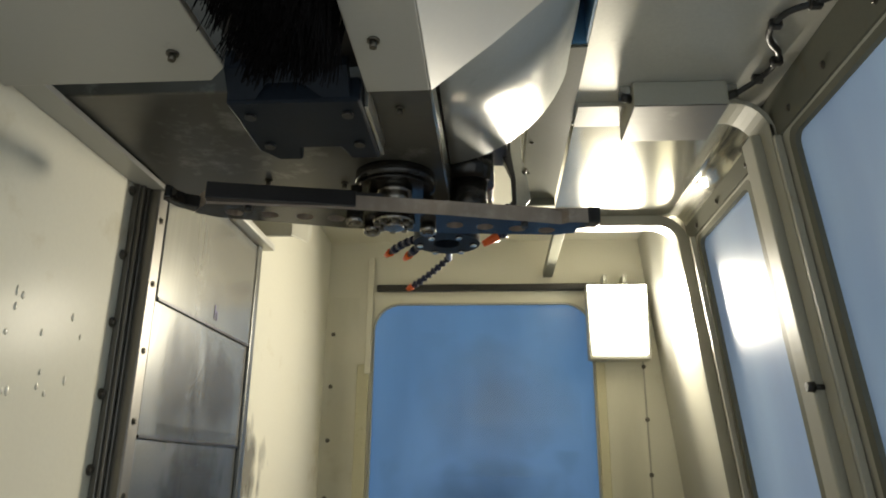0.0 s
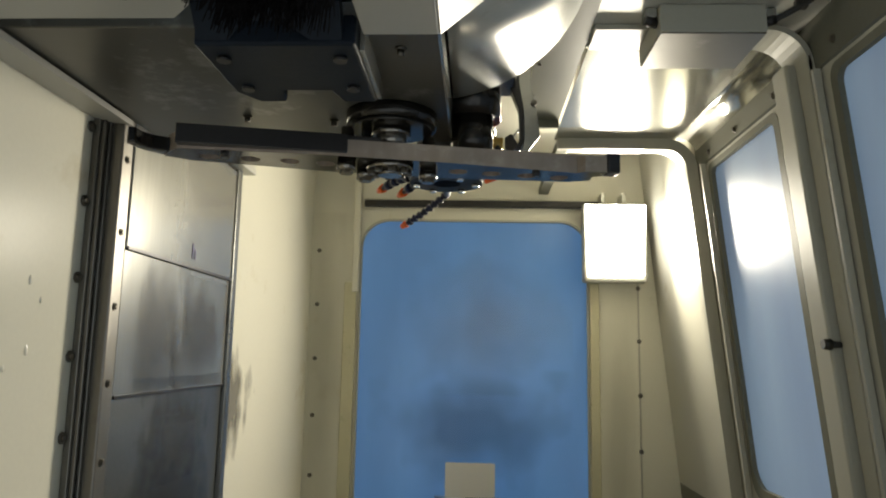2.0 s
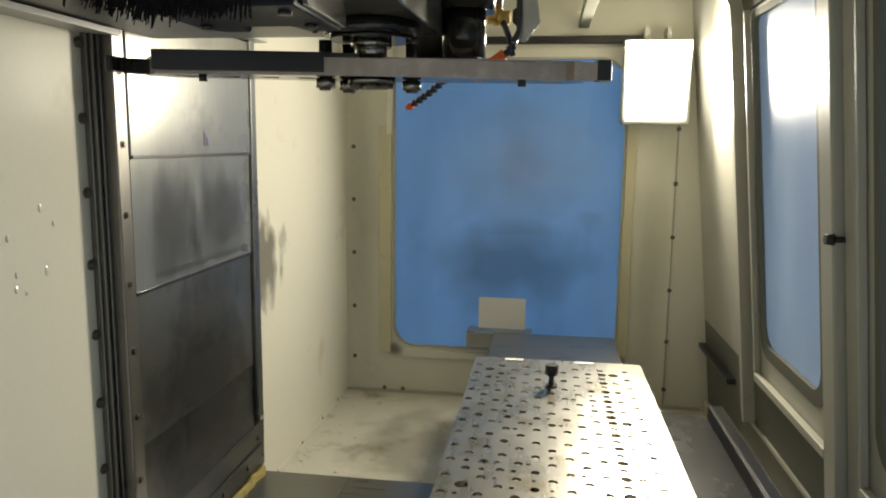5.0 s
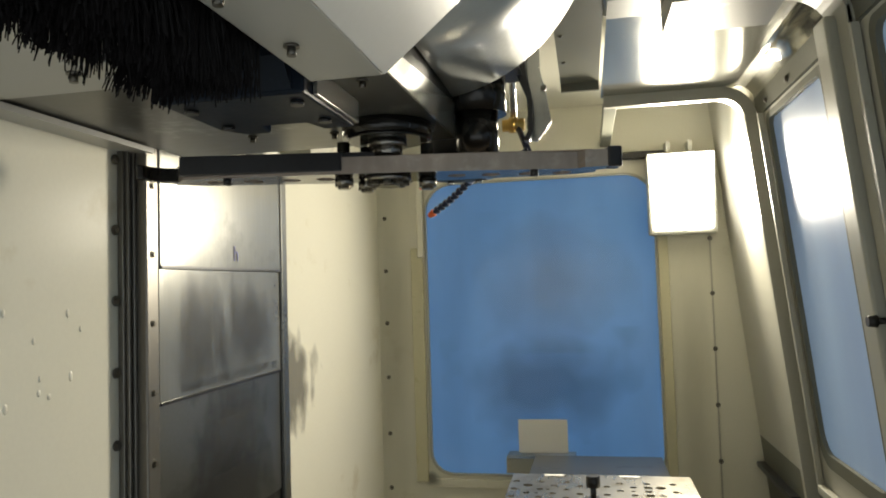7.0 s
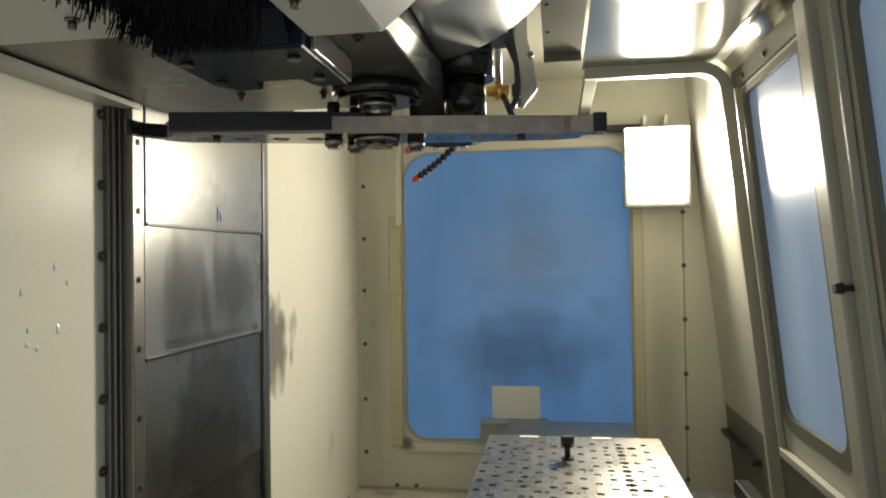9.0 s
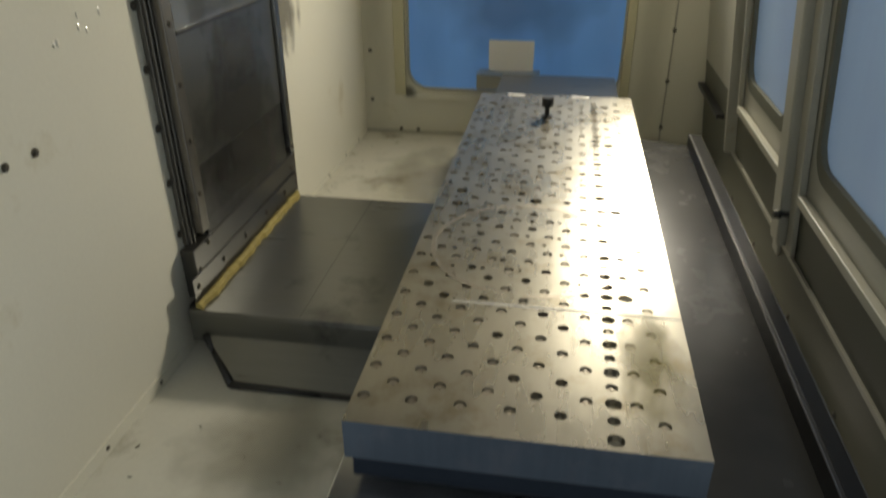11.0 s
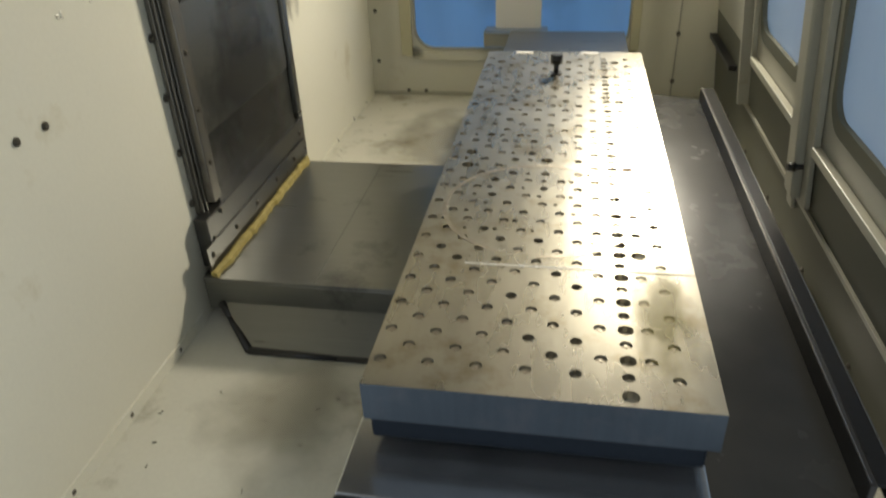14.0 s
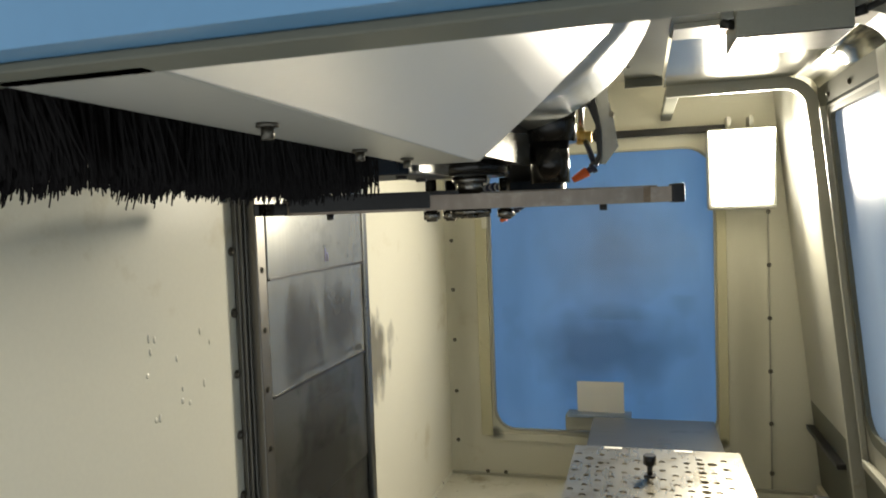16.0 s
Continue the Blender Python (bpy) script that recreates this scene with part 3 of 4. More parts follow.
for k in range(nrow):
    y, row = holes[k]
    ya, yb = ys[k], ys[k + 1]
    xs = [-PW] + [(row[c][0] + row[c][1] + row[c + 1][0] - row[c + 1][1]) / 2 for c in range(len(row) - 1)] + [PW]
    for c, (hx, hr) in enumerate(row):
        xa, xb = xs[c], xs[c + 1]
        circ, edge = [], []
        for s in range(SEG):
            a = 2 * math.pi * (s + 0.5) / SEG
            ca, sa = math.cos(a), math.sin(a)
            circ.append((hx + hr * ca, y + hr * sa))
            tx = ((xb - hx) / ca if ca > 0 else (xa - hx) / ca) if abs(ca) > 1e-6 else 9
            ty = ((yb - y) / sa if sa > 0 else (ya - y) / sa) if abs(sa) > 1e-6 else 9
            t = min(tx, ty)
            edge.append((hx + t * ca, y + t * sa))
        for s in range(SEG):
            s2 = (s + 1) % SEG
            e0, e1 = edge[s], edge[s2]
            poly = [(*circ[s], 0), (*e0, 0)]
            a_lo, a_hi = 2 * math.pi * (s + 0.5) / SEG, 2 * math.pi * (s + 1.5) / SEG
            found = []
            for px, py in ((xa, ya), (xb, ya), (xb, yb), (xa, yb)):
                a = math.atan2(py - y, px - hx) % (2 * math.pi)
                for a in (a, a + 2 * math.pi):
                    if a_lo + 1e-6 < a < a_hi - 1e-6:
                        found.append((a, (px, py, 0)))
            poly += [p for _, p in sorted(found)]
            poly += [(*e1, 0), (*circ[s2], 0)]
            bm.faces.new([bm.verts.new(p) for p in poly])
            quad(bm, (*circ[s2], 0), (*circ[s2], -DEPTH), (*circ[s], -DEPTH), (*circ[s], 0))
        bm.faces.new([bm.verts.new((*p, -DEPTH)) for p in circ])
quad(bm, (-PW, ys[-1], 0), (PW, ys[-1], 0), (PW, TY1, 0), (-PW, TY1, 0))
bmesh.ops.remove_doubles(bm, verts=bm.verts, dist=1e-5)
bmesh.ops.recalc_face_normals(bm, faces=bm.faces)
top = part("fixture_plate_top", bm, PLATE, table, "ground steel fixture plate with a grid of threaded holes")
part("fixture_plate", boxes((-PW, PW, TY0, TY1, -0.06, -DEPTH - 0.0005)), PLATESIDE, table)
bm = bmesh.new()
for x0, y0, x1, y1 in ((-PW, TY0, PW, TY0), (PW, TY0, PW, TY1), (PW, TY1, -PW, TY1), (-PW, TY1, -PW, TY0)):
    quad(bm, (x0, y0, -DEPTH - 0.0005), (x1, y1, -DEPTH - 0.0005), (x1, y1, 0), (x0, y0, 0))
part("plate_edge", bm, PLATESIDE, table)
plug = bmesh.new()
cyl(plug, (0, 0, -0.009), (0, 0, -0.0022), 0.0080, 0.0072, 12)
cyl(plug, (0, 0, -0.0022), (0, 0, -0.0014), 0.0036, 0.0030, 6)
PLUG = mesh_of("plug_screw", plug, PLUGSTEEL)
done = 0
for k, (y, row) in enumerate(holes):
    for hx, hr in row:
        if abs(hr - 0.0085) < 1e-6 and rnd.random() < 0.86 and done < 290:
            ob = new("plug_screw", PLUG)
            ob.parent, ob.location = table, (hx, y, -0.0004 - 0.0022 * rnd.random() ** 2)
            done += 1


def ring(bm, c, r, w, z0, z1, seg=64, a0=0, a1=360):
    for i in range(seg):
        a, b = (radians(a0 + (a1 - a0) * (i + j) / seg) for j in (0, 1))
        q = [(c[0] + rr * math.cos(t), c[1] + rr * math.sin(t), z0) for rr, t in ((r, a), (r + w, a), (r + w, b), (r, b))]
        prism(q, (0, 0, z1 - z0), 0, bm)
    bmesh.ops.remove_doubles(bm, verts=bm.verts, dist=1e-5)
    return bm


part("scribed_ring", ring(bmesh.new(), (-0.02, 0.50), 0.170, 0.008, 0.0002, 0.0006, 64, -90, 250), PLUGSTEEL, table, "worn scribed ring on the plate")
# pale diffuse material keeps the seam line bright
part("seam", boxes((-0.13, PW - 0.002, 0.295, 0.2985, 0.0002, 0.0006)), CARD, table, "bright seam line across the plate")
for x in (-0.116, 0.074):
    part("shim", boxes((x - 0.025, x + 0.025, TY1 - 0.022, TY1 - 0.006, 0.0, 0.002)), CARD, table)
part("tray", prism([(PW - 0.02, -0.118, -0.130), (0.398, -0.005, -0.130), (0.398, 1.45, -0.130), (PW - 0.02, 1.52, -0.130)], (0, 0, 0.005), 0.001), TRAY, table, "dark oily steel splash tray")
part("tray_rail", boxes((0.396, 0.404, -0.004, 1.448, -0.1248, -0.088), bevel=0.001), BLACK, table)
part("tray_rail", boxes((0.404, 0.432, 0.0, 1.448, -0.094, -0.088), bevel=0.001), CHANNEL, table, "black steel channel along the tray edge")
part("tray_rail", boxes((0.426, 0.432, 0.0, 1.448, -0.125, -0.094), bevel=0.001), CHANNEL, table)
for x0 in (0.3965, 0.4285):
    part("worn_edge", boxes((x0, x0 + 0.0014, 0.0, 1.448, -0.0878, -0.0866)), DULLSTEEL, table, "bright worn edge of the channel")

clamp = thing("clamp_bolt", "small black clamping bolt standing on the fixture plate", "bolt", (-0.017, 1.275, 0))
part("stud", cyls(((0, 0, 0), (0, 0, 0.035), 0.007), seg=12), BLACK, clamp)
part("head", cyls(((0, 0, 0.03), (0, 0, 0.055), 0.016), seg=6), BLACK, clamp)
part("washer", cyls(((0, 0, 0), (0, 0, 0.004), 0.015), seg=16), BLACK, clamp)

way = thing("way_cover", "stepped oily steel way covers at the table end", "cover")
part("upper_cover", boxes((-0.246, 0.217, -0.078, 0.13, -0.130, -0.115), bevel=0.003), WAYSTEEL, way)
part("cover_lip", boxes((-0.246, 0.217, -0.087, -0.0785, -0.136, -0.117), bevel=0.002), BLACK, way)
part("lower_cover", prism([(-0.236, -0.52, -0.165), (0.214, -0.52, -0.165), (0.214, 0.10, -0.142), (-0.236, 0.10, -0.142)], (0, 0, -0.010), 0.002), WAYSTEEL, way)
part("side_skirt", boxes((0.214, 0.220, -0.118, 0.14, -0.20, -0.125), bevel=0.001), STEEL, way)
part("base", boxes((-0.16, 0.16, -0.28, 0.5, FZ, -0.176), bevel=0.004), BLACK, way)
part("support", boxes((0.17, 0.25, -0.10, 0.55, FZ, -0.2005), bevel=0.004), BLACK, way)
drag = thing("drag_hose", "black rubber hose curving out under the way cover", "hose")
part("tube", cyls(((-0.19, 0.10, -0.26), (-0.235, -0.08, -0.28), 0.022), ((-0.235, -0.08, -0.28), (-0.25, -0.25, -0.40), 0.022), ((-0.25, -0.25, -0.40), (-0.25, -0.28, FZ + 0.002), 0.022), seg=16), RUBBER, drag)
far_cover = thing("way_cover", "flat dark steel way cover behind the table", "cover")
part("cover_sheet", prism([(-0.22, 1.47, -0.105), (0.22, 1.47, -0.105), (0.22, 2.20, -0.120), (-0.22, 2.20, -0.120)], (0, 0, -0.012), 0.002), DARKSTEEL, far_cover)
part("base", boxes((-0.17, 0.17, 1.51, 2.19, FZ, -0.132), bevel=0.004), BLACK, far_cover)

placard = thing("placard", "blank white card standing on a pale ledge at the window", "card")
part("card", boxes((-0.300, -0.109, 2.418, 2.422, -0.163, -0.034)), CARD, placard)
part("ledge", boxes((-0.341, -0.080, 2.37, 2.449, -0.175, -0.1632), bevel=0.002), PANE_DOOR, placard)
part("bracket", boxes((-0.35, -0.10, 2.40, 2.449, -0.24, -0.1755), bevel=0.003), FRAME, placard)

# wall behind the column guides
solid("column_back", boxes((LX - 0.06, LX - 0.031, 0.70, 1.47, FZ, 0.85)), CEIL, "grey sheet behind the column guides", "wall", "structure")

# ---- tool-changer housing and covers above ----
housing = thing("spindle_housing", "grey sheet-metal housing over the tool changer", "machine housing", kind="structure")
part("casing", boxes((-0.858, -0.246, 0.435, 0.93, 0.785, 1.395), bevel=0.003), CASING, housing)
part("edge_strip", prism([(-0.2455, 0.41, 0.768), (-0.2455, 0.88, 0.778), (-0.2455, 0.88, 0.845), (-0.2455, 0.41, 0.80)], (0.004, 0, 0)), POLISH, housing, "bright steel edge strip")
part("cover_panel", prism([(x, y, 0.757) for x, y in ((-0.858, NY + 0.002), (-0.52, NY + 0.002), (-0.52, 0.325), (-0.55, 0.357), (-0.858, 0.357))], (0, 0, 0.012), 0.002), PANELGREY, housing)
part("cover_panel", boxes((-0.335, -0.242, NY + 0.002, 0.40, 0.757, 0.769), bevel=0.002), PANELGREY, housing)
prof = [(-0.2415, 0.757), (-0.15, 0.834), (-0.06, 0.918), (-0.015, 0.985), (0.012, 1.07), (0.02, 1.16), (0.02, 1.395), (-0.2415, 1.395)]
part("sloped_cover", prism([(x, NY + 0.002, z) for x, z in prof], (0, 0.70, 0), 0.002), COVER, housing, "warm white sloped cover")
prof = [(-0.2405, 1.394)]
for i in range(22):
    a = radians(-81 + 81 * i / 21)
    prof.append((-0.29 + 0.315 * math.cos(a), 1.16 + 0.315 * math.sin(a)))
prof.append((0.025, 1.394))
bm = prism([(x, 0.404, z) for x, z in prof], (0, 0.456, 0))
for f in bm.faces:
    f.smooth = len(f.verts) == 4 and abs(f.normal.y) < 0.1
part("round_cover", bm, DRUM, housing, "grey curved cover sheet")
part("wall_rail", boxes((LX + 0.001, LX + 0.05, NY + 0.01, 0.80, 0.772, 0.782)), PANELGREY, housing)
for x, y, z in ((-0.575, 0.285, 0.757), (-0.304, 0.27, 0.757), (-0.29, -0.10, 0.757), (-0.31, 0.13, 0.757), (-0.30, 0.50, 0.785), (-0.27, 0.80, 0.785), (-0.45, 0.80, 0.785), (-0.60, 0.78, 0.785)):
    part("cap_screw", cyls(((x, y, z), (x, y, z - 0.003), 0.0085), ((x, y, z - 0.003), (x, y, z - 0.012), 0.005), seg=14), BOLT, housing)
bar = solid("column_top_bar", boxes((LX, -0.79, 0.73, 1.44, 0.845, 0.865), bevel=0.003), CEIL, "grey steel bar across the head of the column cover", "bar", "structure")
solid("end_bracket", prism([(-0.858, 1.36, 0.866), (-0.72, 1.36, 0.866), (-0.70, 1.46, 0.875), (-0.70, 1.50, 0.91), (-0.858, 1.50, 0.91)], (0, 0, 0.05), 0.003), FRAME, "cream folded bracket at the head of the column", "bracket", "structure")

brush = thing("brush_strip", "wide black bristle brush sealing the slot overhead", "brush")
part("backing", boxes((-0.519, -0.336, NY + 0.004, 0.40, 0.80, 0.83)), BLACK, brush)
bm = bmesh.new()
rb = random.Random(9)
for i in range(3600):
    cl = rb.random()
    y = -0.27 + 0.56 * cl
    x = rb.uniform(-0.455, -0.345)
    lump = noise.noise((x * 18, y * 34, 0)) * 0.026
    p0 = Vector((x, y, 0.80))
    p1 = Vector((x + rb.gauss(-0.012, 0.008) + lump, y + rb.gauss(0.012, 0.007) + lump, 0.716 + lump * 0.6 + rb.gauss(0, 0.004)))
    r = 0.0014
    a = [bm.verts.new(p0 + Vector((r * math.cos(t), r * math.sin(t), 0))) for t in (0, 2.1, 4.2)]
    b = [bm.verts.new(p1 + Vector((0.5 * r * math.cos(t), 0.5 * r * math.sin(t), 0))) for t in (0, 2.1, 4.2)]
    for j in range(3):
        bm.faces.new((a[j], a[(j + 1) % 3], b[(j + 1) % 3], b[j]))
tagged(part("bristles", bm, BRISTLE, brush), kind="stuff")

cam_box = thing("clamp_block", "dark blue cast block under the housing", "machine part")
bm = prism([(x, y, 0.745) for x, y in ((-0.545, 0.40), (-0.345, 0.40), (-0.345, 0.60), (-0.395, 0.60), (-0.405, 0.555), (-0.47, 0.555), (-0.48, 0.60), (-0.52, 0.60), (-0.545, 0.56))], (0, 0, 0.0395), 0.004)
part("block", bm, NAVY, cam_box)
part("side_plate", boxes((-0.3445, -0.338, 0.43, 0.598, 0.75, 0.784), bevel=0.001), STEEL, cam_box)
part("yoke", prism([(-0.54, 0.37, 0.785), (-0.36, 0.37, 0.785), (-0.36, 0.399, 0.75), (-0.40, 0.399, 0.75), (-0.43, 0.385, 0.768), (-0.48, 0.385, 0.768), (-0.50, 0.399, 0.75), (-0.54, 0.399, 0.75)], (0, 0, 0.03)), NAVY, cam_box)
for x, y in ((-0.52, 0.44), (-0.37, 0.44), (-0.52, 0.54), (-0.37, 0.54)):
    part("bolt", cyls(((x, y, 0.745), (x, y, 0.740), 0.009), seg=12), BLACK, cam_box)

# ---- tool-changer arm ----
PV = Vector((-0.343, 0.770, 0))
arm = thing("tool_changer_arm", "long worn blackened steel double gripper arm", "machine arm", (PV.x, PV.y, 0.708))
arm.rotation_euler = (0, 0, radians(12))
arm.scale = (1, 1, 0.8)
bm = bmesh.new()
outl = [(-0.345, -0.030), (-0.10, -0.044), (0.10, -0.044), (0.325, -0.030), (0.335, -0.044), (0.380, -0.050), (0.392, -0.030), (0.360, -0.010), (0.365, 0.016), (0.330, 0.034), (0.10, 0.062), (-0.10, 0.062), (-0.335, 0.042), (-0.375, 0.022), (-0.36, -0.008)]
loops = [outl] + [[(cx + 0.0165 * math.cos(-2 * math.pi * i / 16), 0.010 + 0.0175 * math.sin(-2 * math.pi * i / 16)) for i in range(16)] for cx in (-0.30, -0.235, -0.17, -0.11, 0.12, 0.18, 0.245, 0.305)]
for z, sgn in ((-0.018, -1), (0.018, 1)):
    es = []
    for lp in loops:
        vs = [bm.verts.new((x, y, z)) for x, y in lp]
        es += [bm.edges.new((vs[i], vs[(i + 1) % len(vs)])) for i in range(len(vs))]
    bmesh.ops.triangle_fill(bm, edges=es, use_beauty=True, normal=(0, 0, sgn))
for lp in loops:
    for i in range(len(lp)):
        (xa, ya), (xb, yb) = lp[i], lp[(i + 1) % len(lp)]
        quad(bm, (xa, ya, -0.018), (xb, yb, -0.018), (xb, yb, 0.018), (xa, ya, 0.018))
bmesh.ops.remove_doubles(bm, verts=bm.verts, dist=1e-5)
bmesh.ops.recalc_face_normals(bm, faces=bm.faces)
bar_mesh = mesh_of("bar", bm, ARM)
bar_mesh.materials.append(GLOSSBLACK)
# bar faces that point down take the darker second material
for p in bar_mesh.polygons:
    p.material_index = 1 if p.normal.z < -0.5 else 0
bar_part = new("bar", bar_mesh)
bar_part.parent = arm
bm = prism([(x, y, -0.017) for x, y in ((-0.335, 0.028), (-0.378, 0.020), (-0.405, -0.002), (-0.420, -0.034), (-0.414, -0.052), (-0.403, -0.050), (-0.398, -0.030), (-0.385, -0.014), (-0.362, -0.006), (-0.335, -0.012))], (0, 0, 0.030), 0.003)
part("claw", bm, GLOSSBLACK, arm)
part("front_cover", boxes((-0.345, -0.075, -0.0500, -0.0295, -0.012, 0.0275), bevel=0.002), BLACK, arm, "black cover strip on the arm")
part("top_strip", boxes((-0.345, -0.02, -0.043, -0.030, 0.0185, 0.028), bevel=0.002), BLACK, arm)
part("top_strip", boxes((0.02, 0.35, -0.034, -0.02, 0.0185, 0.022), bevel=0.001), ARM, arm)
part("claw", boxes((0.372, 0.396, -0.054, -0.022, -0.020, 0.024), bevel=0.004), BLACK, arm)
part("hub", cyls(((0, 0, -0.018), (0, 0, -0.030), 0.040), ((0, 0, -0.030), (0, 0, -0.040), 0.020), seg=28), DULLSTEEL, arm)
for i in range(8):
    a = 2 * math.pi * i / 8
    part("bolt", cyls(((0.031 * math.cos(a), 0.031 * math.sin(a), -0.030), (0.031 * math.cos(a), 0.031 * math.sin(a), -0.038), 0.006), seg=10), BOLT, arm)
for u, v in ((-0.075, -0.012), (0.068, 0.018), (-0.04, 0.035)):
    part("guide_pin", cyls(((u, v, -0.045), (u, v, 0.056), 0.011), ((u, v, -0.040), (u, v, -0.020), 0.016), seg=18), DULLSTEEL, arm)
for u in (-0.27, 0.25):
    part("stop_pin", cyls(((u, -0.03, -0.018), (u, -0.03, -0.032), 0.007), seg=12), BLACK, arm)
drive = thing("arm_drive", "black round drive flange above the gripper arm", "machine part")
part("flange", cyls(((PV.x, PV.y, 0.760), (PV.x, PV.y, 0.7845), 0.078), ((PV.x, PV.y, 0.755), (PV.x, PV.y, 0.760), 0.070), seg=40), GLOSSBLACK, drive)
part("shaft", cyls(((PV.x, PV.y, 0.7218), (PV.x, PV.y, 0.755), 0.026), ((PV.x, PV.y, 0.744), (PV.x, PV.y, 0.755), 0.034), seg=28), DULLSTEEL, drive)

spindle = thing("spindle", "black round milling spindle nose with coolant manifold", "spindle")
part("body", cyls(((-0.257, 1.01, 0.750), (-0.257, 1.01, 1.2), 0.062), seg=36), BLACK, spindle)
bm = bmesh.new()
ring(bm, (-0.257, 1.01), 0.03, 0.045, 0.722, 0.750, 40)
part("nose_ring", bm, NAVY, spindle)
part("socket", cyls(((-0.257, 1.01, 0.748), (-0.257, 1.01, 0.7505), 0.031), seg=24), CHROME, spindle)
for i in range(6):
    a = 2 * math.pi * i / 6
    part("bolt", cyls(((-0.257 + 0.06 * math.cos(a), 1.01 + 0.06 * math.sin(a), 0.722), (-0.257 + 0.06 * math.cos(a), 1.01 + 0.06 * math.sin(a), 0.715), 0.007), seg=10), CHROME, spindle)
piston = thing("air_cylinder", "black cylinder with bright sheen beside the spindle", "machine part")
part("barrel", cyls(((-0.205, 0.915, 0.742), (-0.205, 0.915, 0.826), 0.041), seg=32), GLOSSBLACK, piston)
part("collar", cyls(((-0.205, 0.925, 0.826), (-0.205, 0.925, 0.904), 0.056), seg=32), GLOSSBLACK, piston)
part("mounting_plate", boxes((-0.235, -0.12, 0.865, 1.0, 0.905, 0.913), bevel=0.003), BLACK, piston)
part("bracket", prism([(x, 0.95, z) for x, z in ((-0.135, 1.10), (-0.135, 0.92), (-0.112, 0.86), (-0.110, 0.80), (-0.121, 0.778), (-0.110, 0.776), (-0.101, 0.795), (-0.101, 0.85), (-0.112, 0.92), (-0.112, 1.10))], (0, 0.03, 0), 0.002), BLACK, piston, "black bent bracket")
part("guard_plate", prism([(x, 0.985, z) for x, z in ((-0.117, 1.10), (-0.117, 0.92), (-0.100, 0.825), (-0.111, 0.782), (-0.095, 0.780), (-0.067, 0.816), (-0.075, 0.87), (-0.086, 0.92), (-0.086, 1.10))], (0, 0.003, 0)), STEEL, piston, "bent bright steel guard plate")
part("guard_screw", cyls(((-0.080, 0.985, 0.885), (-0.080, 0.978, 0.885), 0.006), seg=12), BOLT, piston)
valve = thing("brass_fitting", "brass pipe fitting with a small black tap", "fitting")
part("body", cyls(((-0.185, 1.18, 0.86), (-0.135, 1.18, 0.86), 0.014), ((-0.17, 1.18, 0.86), (-0.15, 1.18, 0.86), 0.018), seg=18), BRASS, valve)
part("tap", prism([(-0.13, 1.18, 0.875), (-0.115, 1.18, 0.885), (-0.10, 1.18, 0.86), (-0.112, 1.18, 0.835), (-0.13, 1.18, 0.85)], (0, 0.012, 0), 0.002), BLACK, valve)
part("pipe", cyls(((-0.16, 1.18, 0.87), (-0.16, 1.18, 1.2), 0.008), seg=12), CHROME, valve)
part("clip", cyls(((-0.115, 1.185, 0.875), (-0.085, 1.19, 0.91), 0.003), seg=8), CHROME, valve)


def hose(p0, p1, sag, n, nozzle=0.03, r=0.0105):
    h = thing("coolant_hose", "segmented navy coolant hose with an orange nozzle", "hose", group="coolant hoses round the spindle")
    p0, p1 = Vector(p0), Vector(p1)
    pts = [p0.lerp(p1, i / n) + Vector((0, 0, sag * math.sin(math.pi * i / n))) for i in range(n + 1)]
    for a, b in zip(pts, pts[1:]):
        last = part("segment", cyls((a, a.lerp(b, 0.55), r, r * 0.9), (a.lerp(b, 0.55), b, r * 0.62, r * 0.55), seg=12), PLASTIC, h)
    d = (pts[-1] - pts[-2]).normalized()
    part("nozzle", cyls((pts[-1], pts[-1] + d * nozzle, r * 0.95, r * 0.55), seg=14), ORANGE, last, "orange nozzle")
    return h


long_hose = hose((-0.264, 1.175, 0.738), (-0.354, 1.198, 0.673), -0.004, 8, 0.016, 0.0095)
part("elbow", cyls(((-0.257, 1.05, 0.735), (-0.262, 1.178, 0.738), 0.008), seg=12), PLASTIC, long_hose)
hose((-0.32, 1.03, 0.742), (-0.40, 1.12, 0.738), 0.006, 5, 0.02)
hose((-0.32, 1.05, 0.735), (-0.352, 1.10, 0.725), 0.0, 2, 0.025)
short_hose = hose((-0.124, 1.118, 0.784), (-0.142, 1.117, 0.774), 0.0, 1, 0.040, 0.013)
part("elbow", cyls(((-0.124, 1.118, 0.786), (-0.150, 1.176, 0.852), 0.007), seg=12), PLASTIC, short_hose)

junction = thing("junction_box", "beige painted junction box under the ceiling panel", "box")
part("box", boxes((0.160, 0.366, 0.914, 1.09, 1.006, 1.0645), bevel=0.003), FRAME, junction)
# thin added sheet that makes the box underside darker and mottled
part("underside_sheet", boxes((0.162, 0.364, 0.916, 1.088, 1.0035, 1.0058)), CASING, junction, "mottled grey sheet added under the box")
part("lug", boxes((0.135, 0.16, 0.93, 0.96, 1.045, 1.0645), bevel=0.002), STEEL, junction)
part("lug", boxes((0.366, 0.392, 0.93, 0.96, 1.045, 1.0645), bevel=0.002), STEEL, junction)
part("gland", cyls(((0.366, 0.94, 1.035), (0.39, 0.93, 1.04), 0.010), seg=14), BLACK, junction)
part("gland", cyls(((0.160, 0.94, 1.035), (0.135, 0.935, 1.04), 0.010), seg=14), BLACK, junction)
cu = bpy.data.curves.new("cable", "CURVE")
cu.dimensions, cu.bevel_depth, cu.bevel_resolution = "3D", 0.0065, 3
sp = cu.splines.new("NURBS")
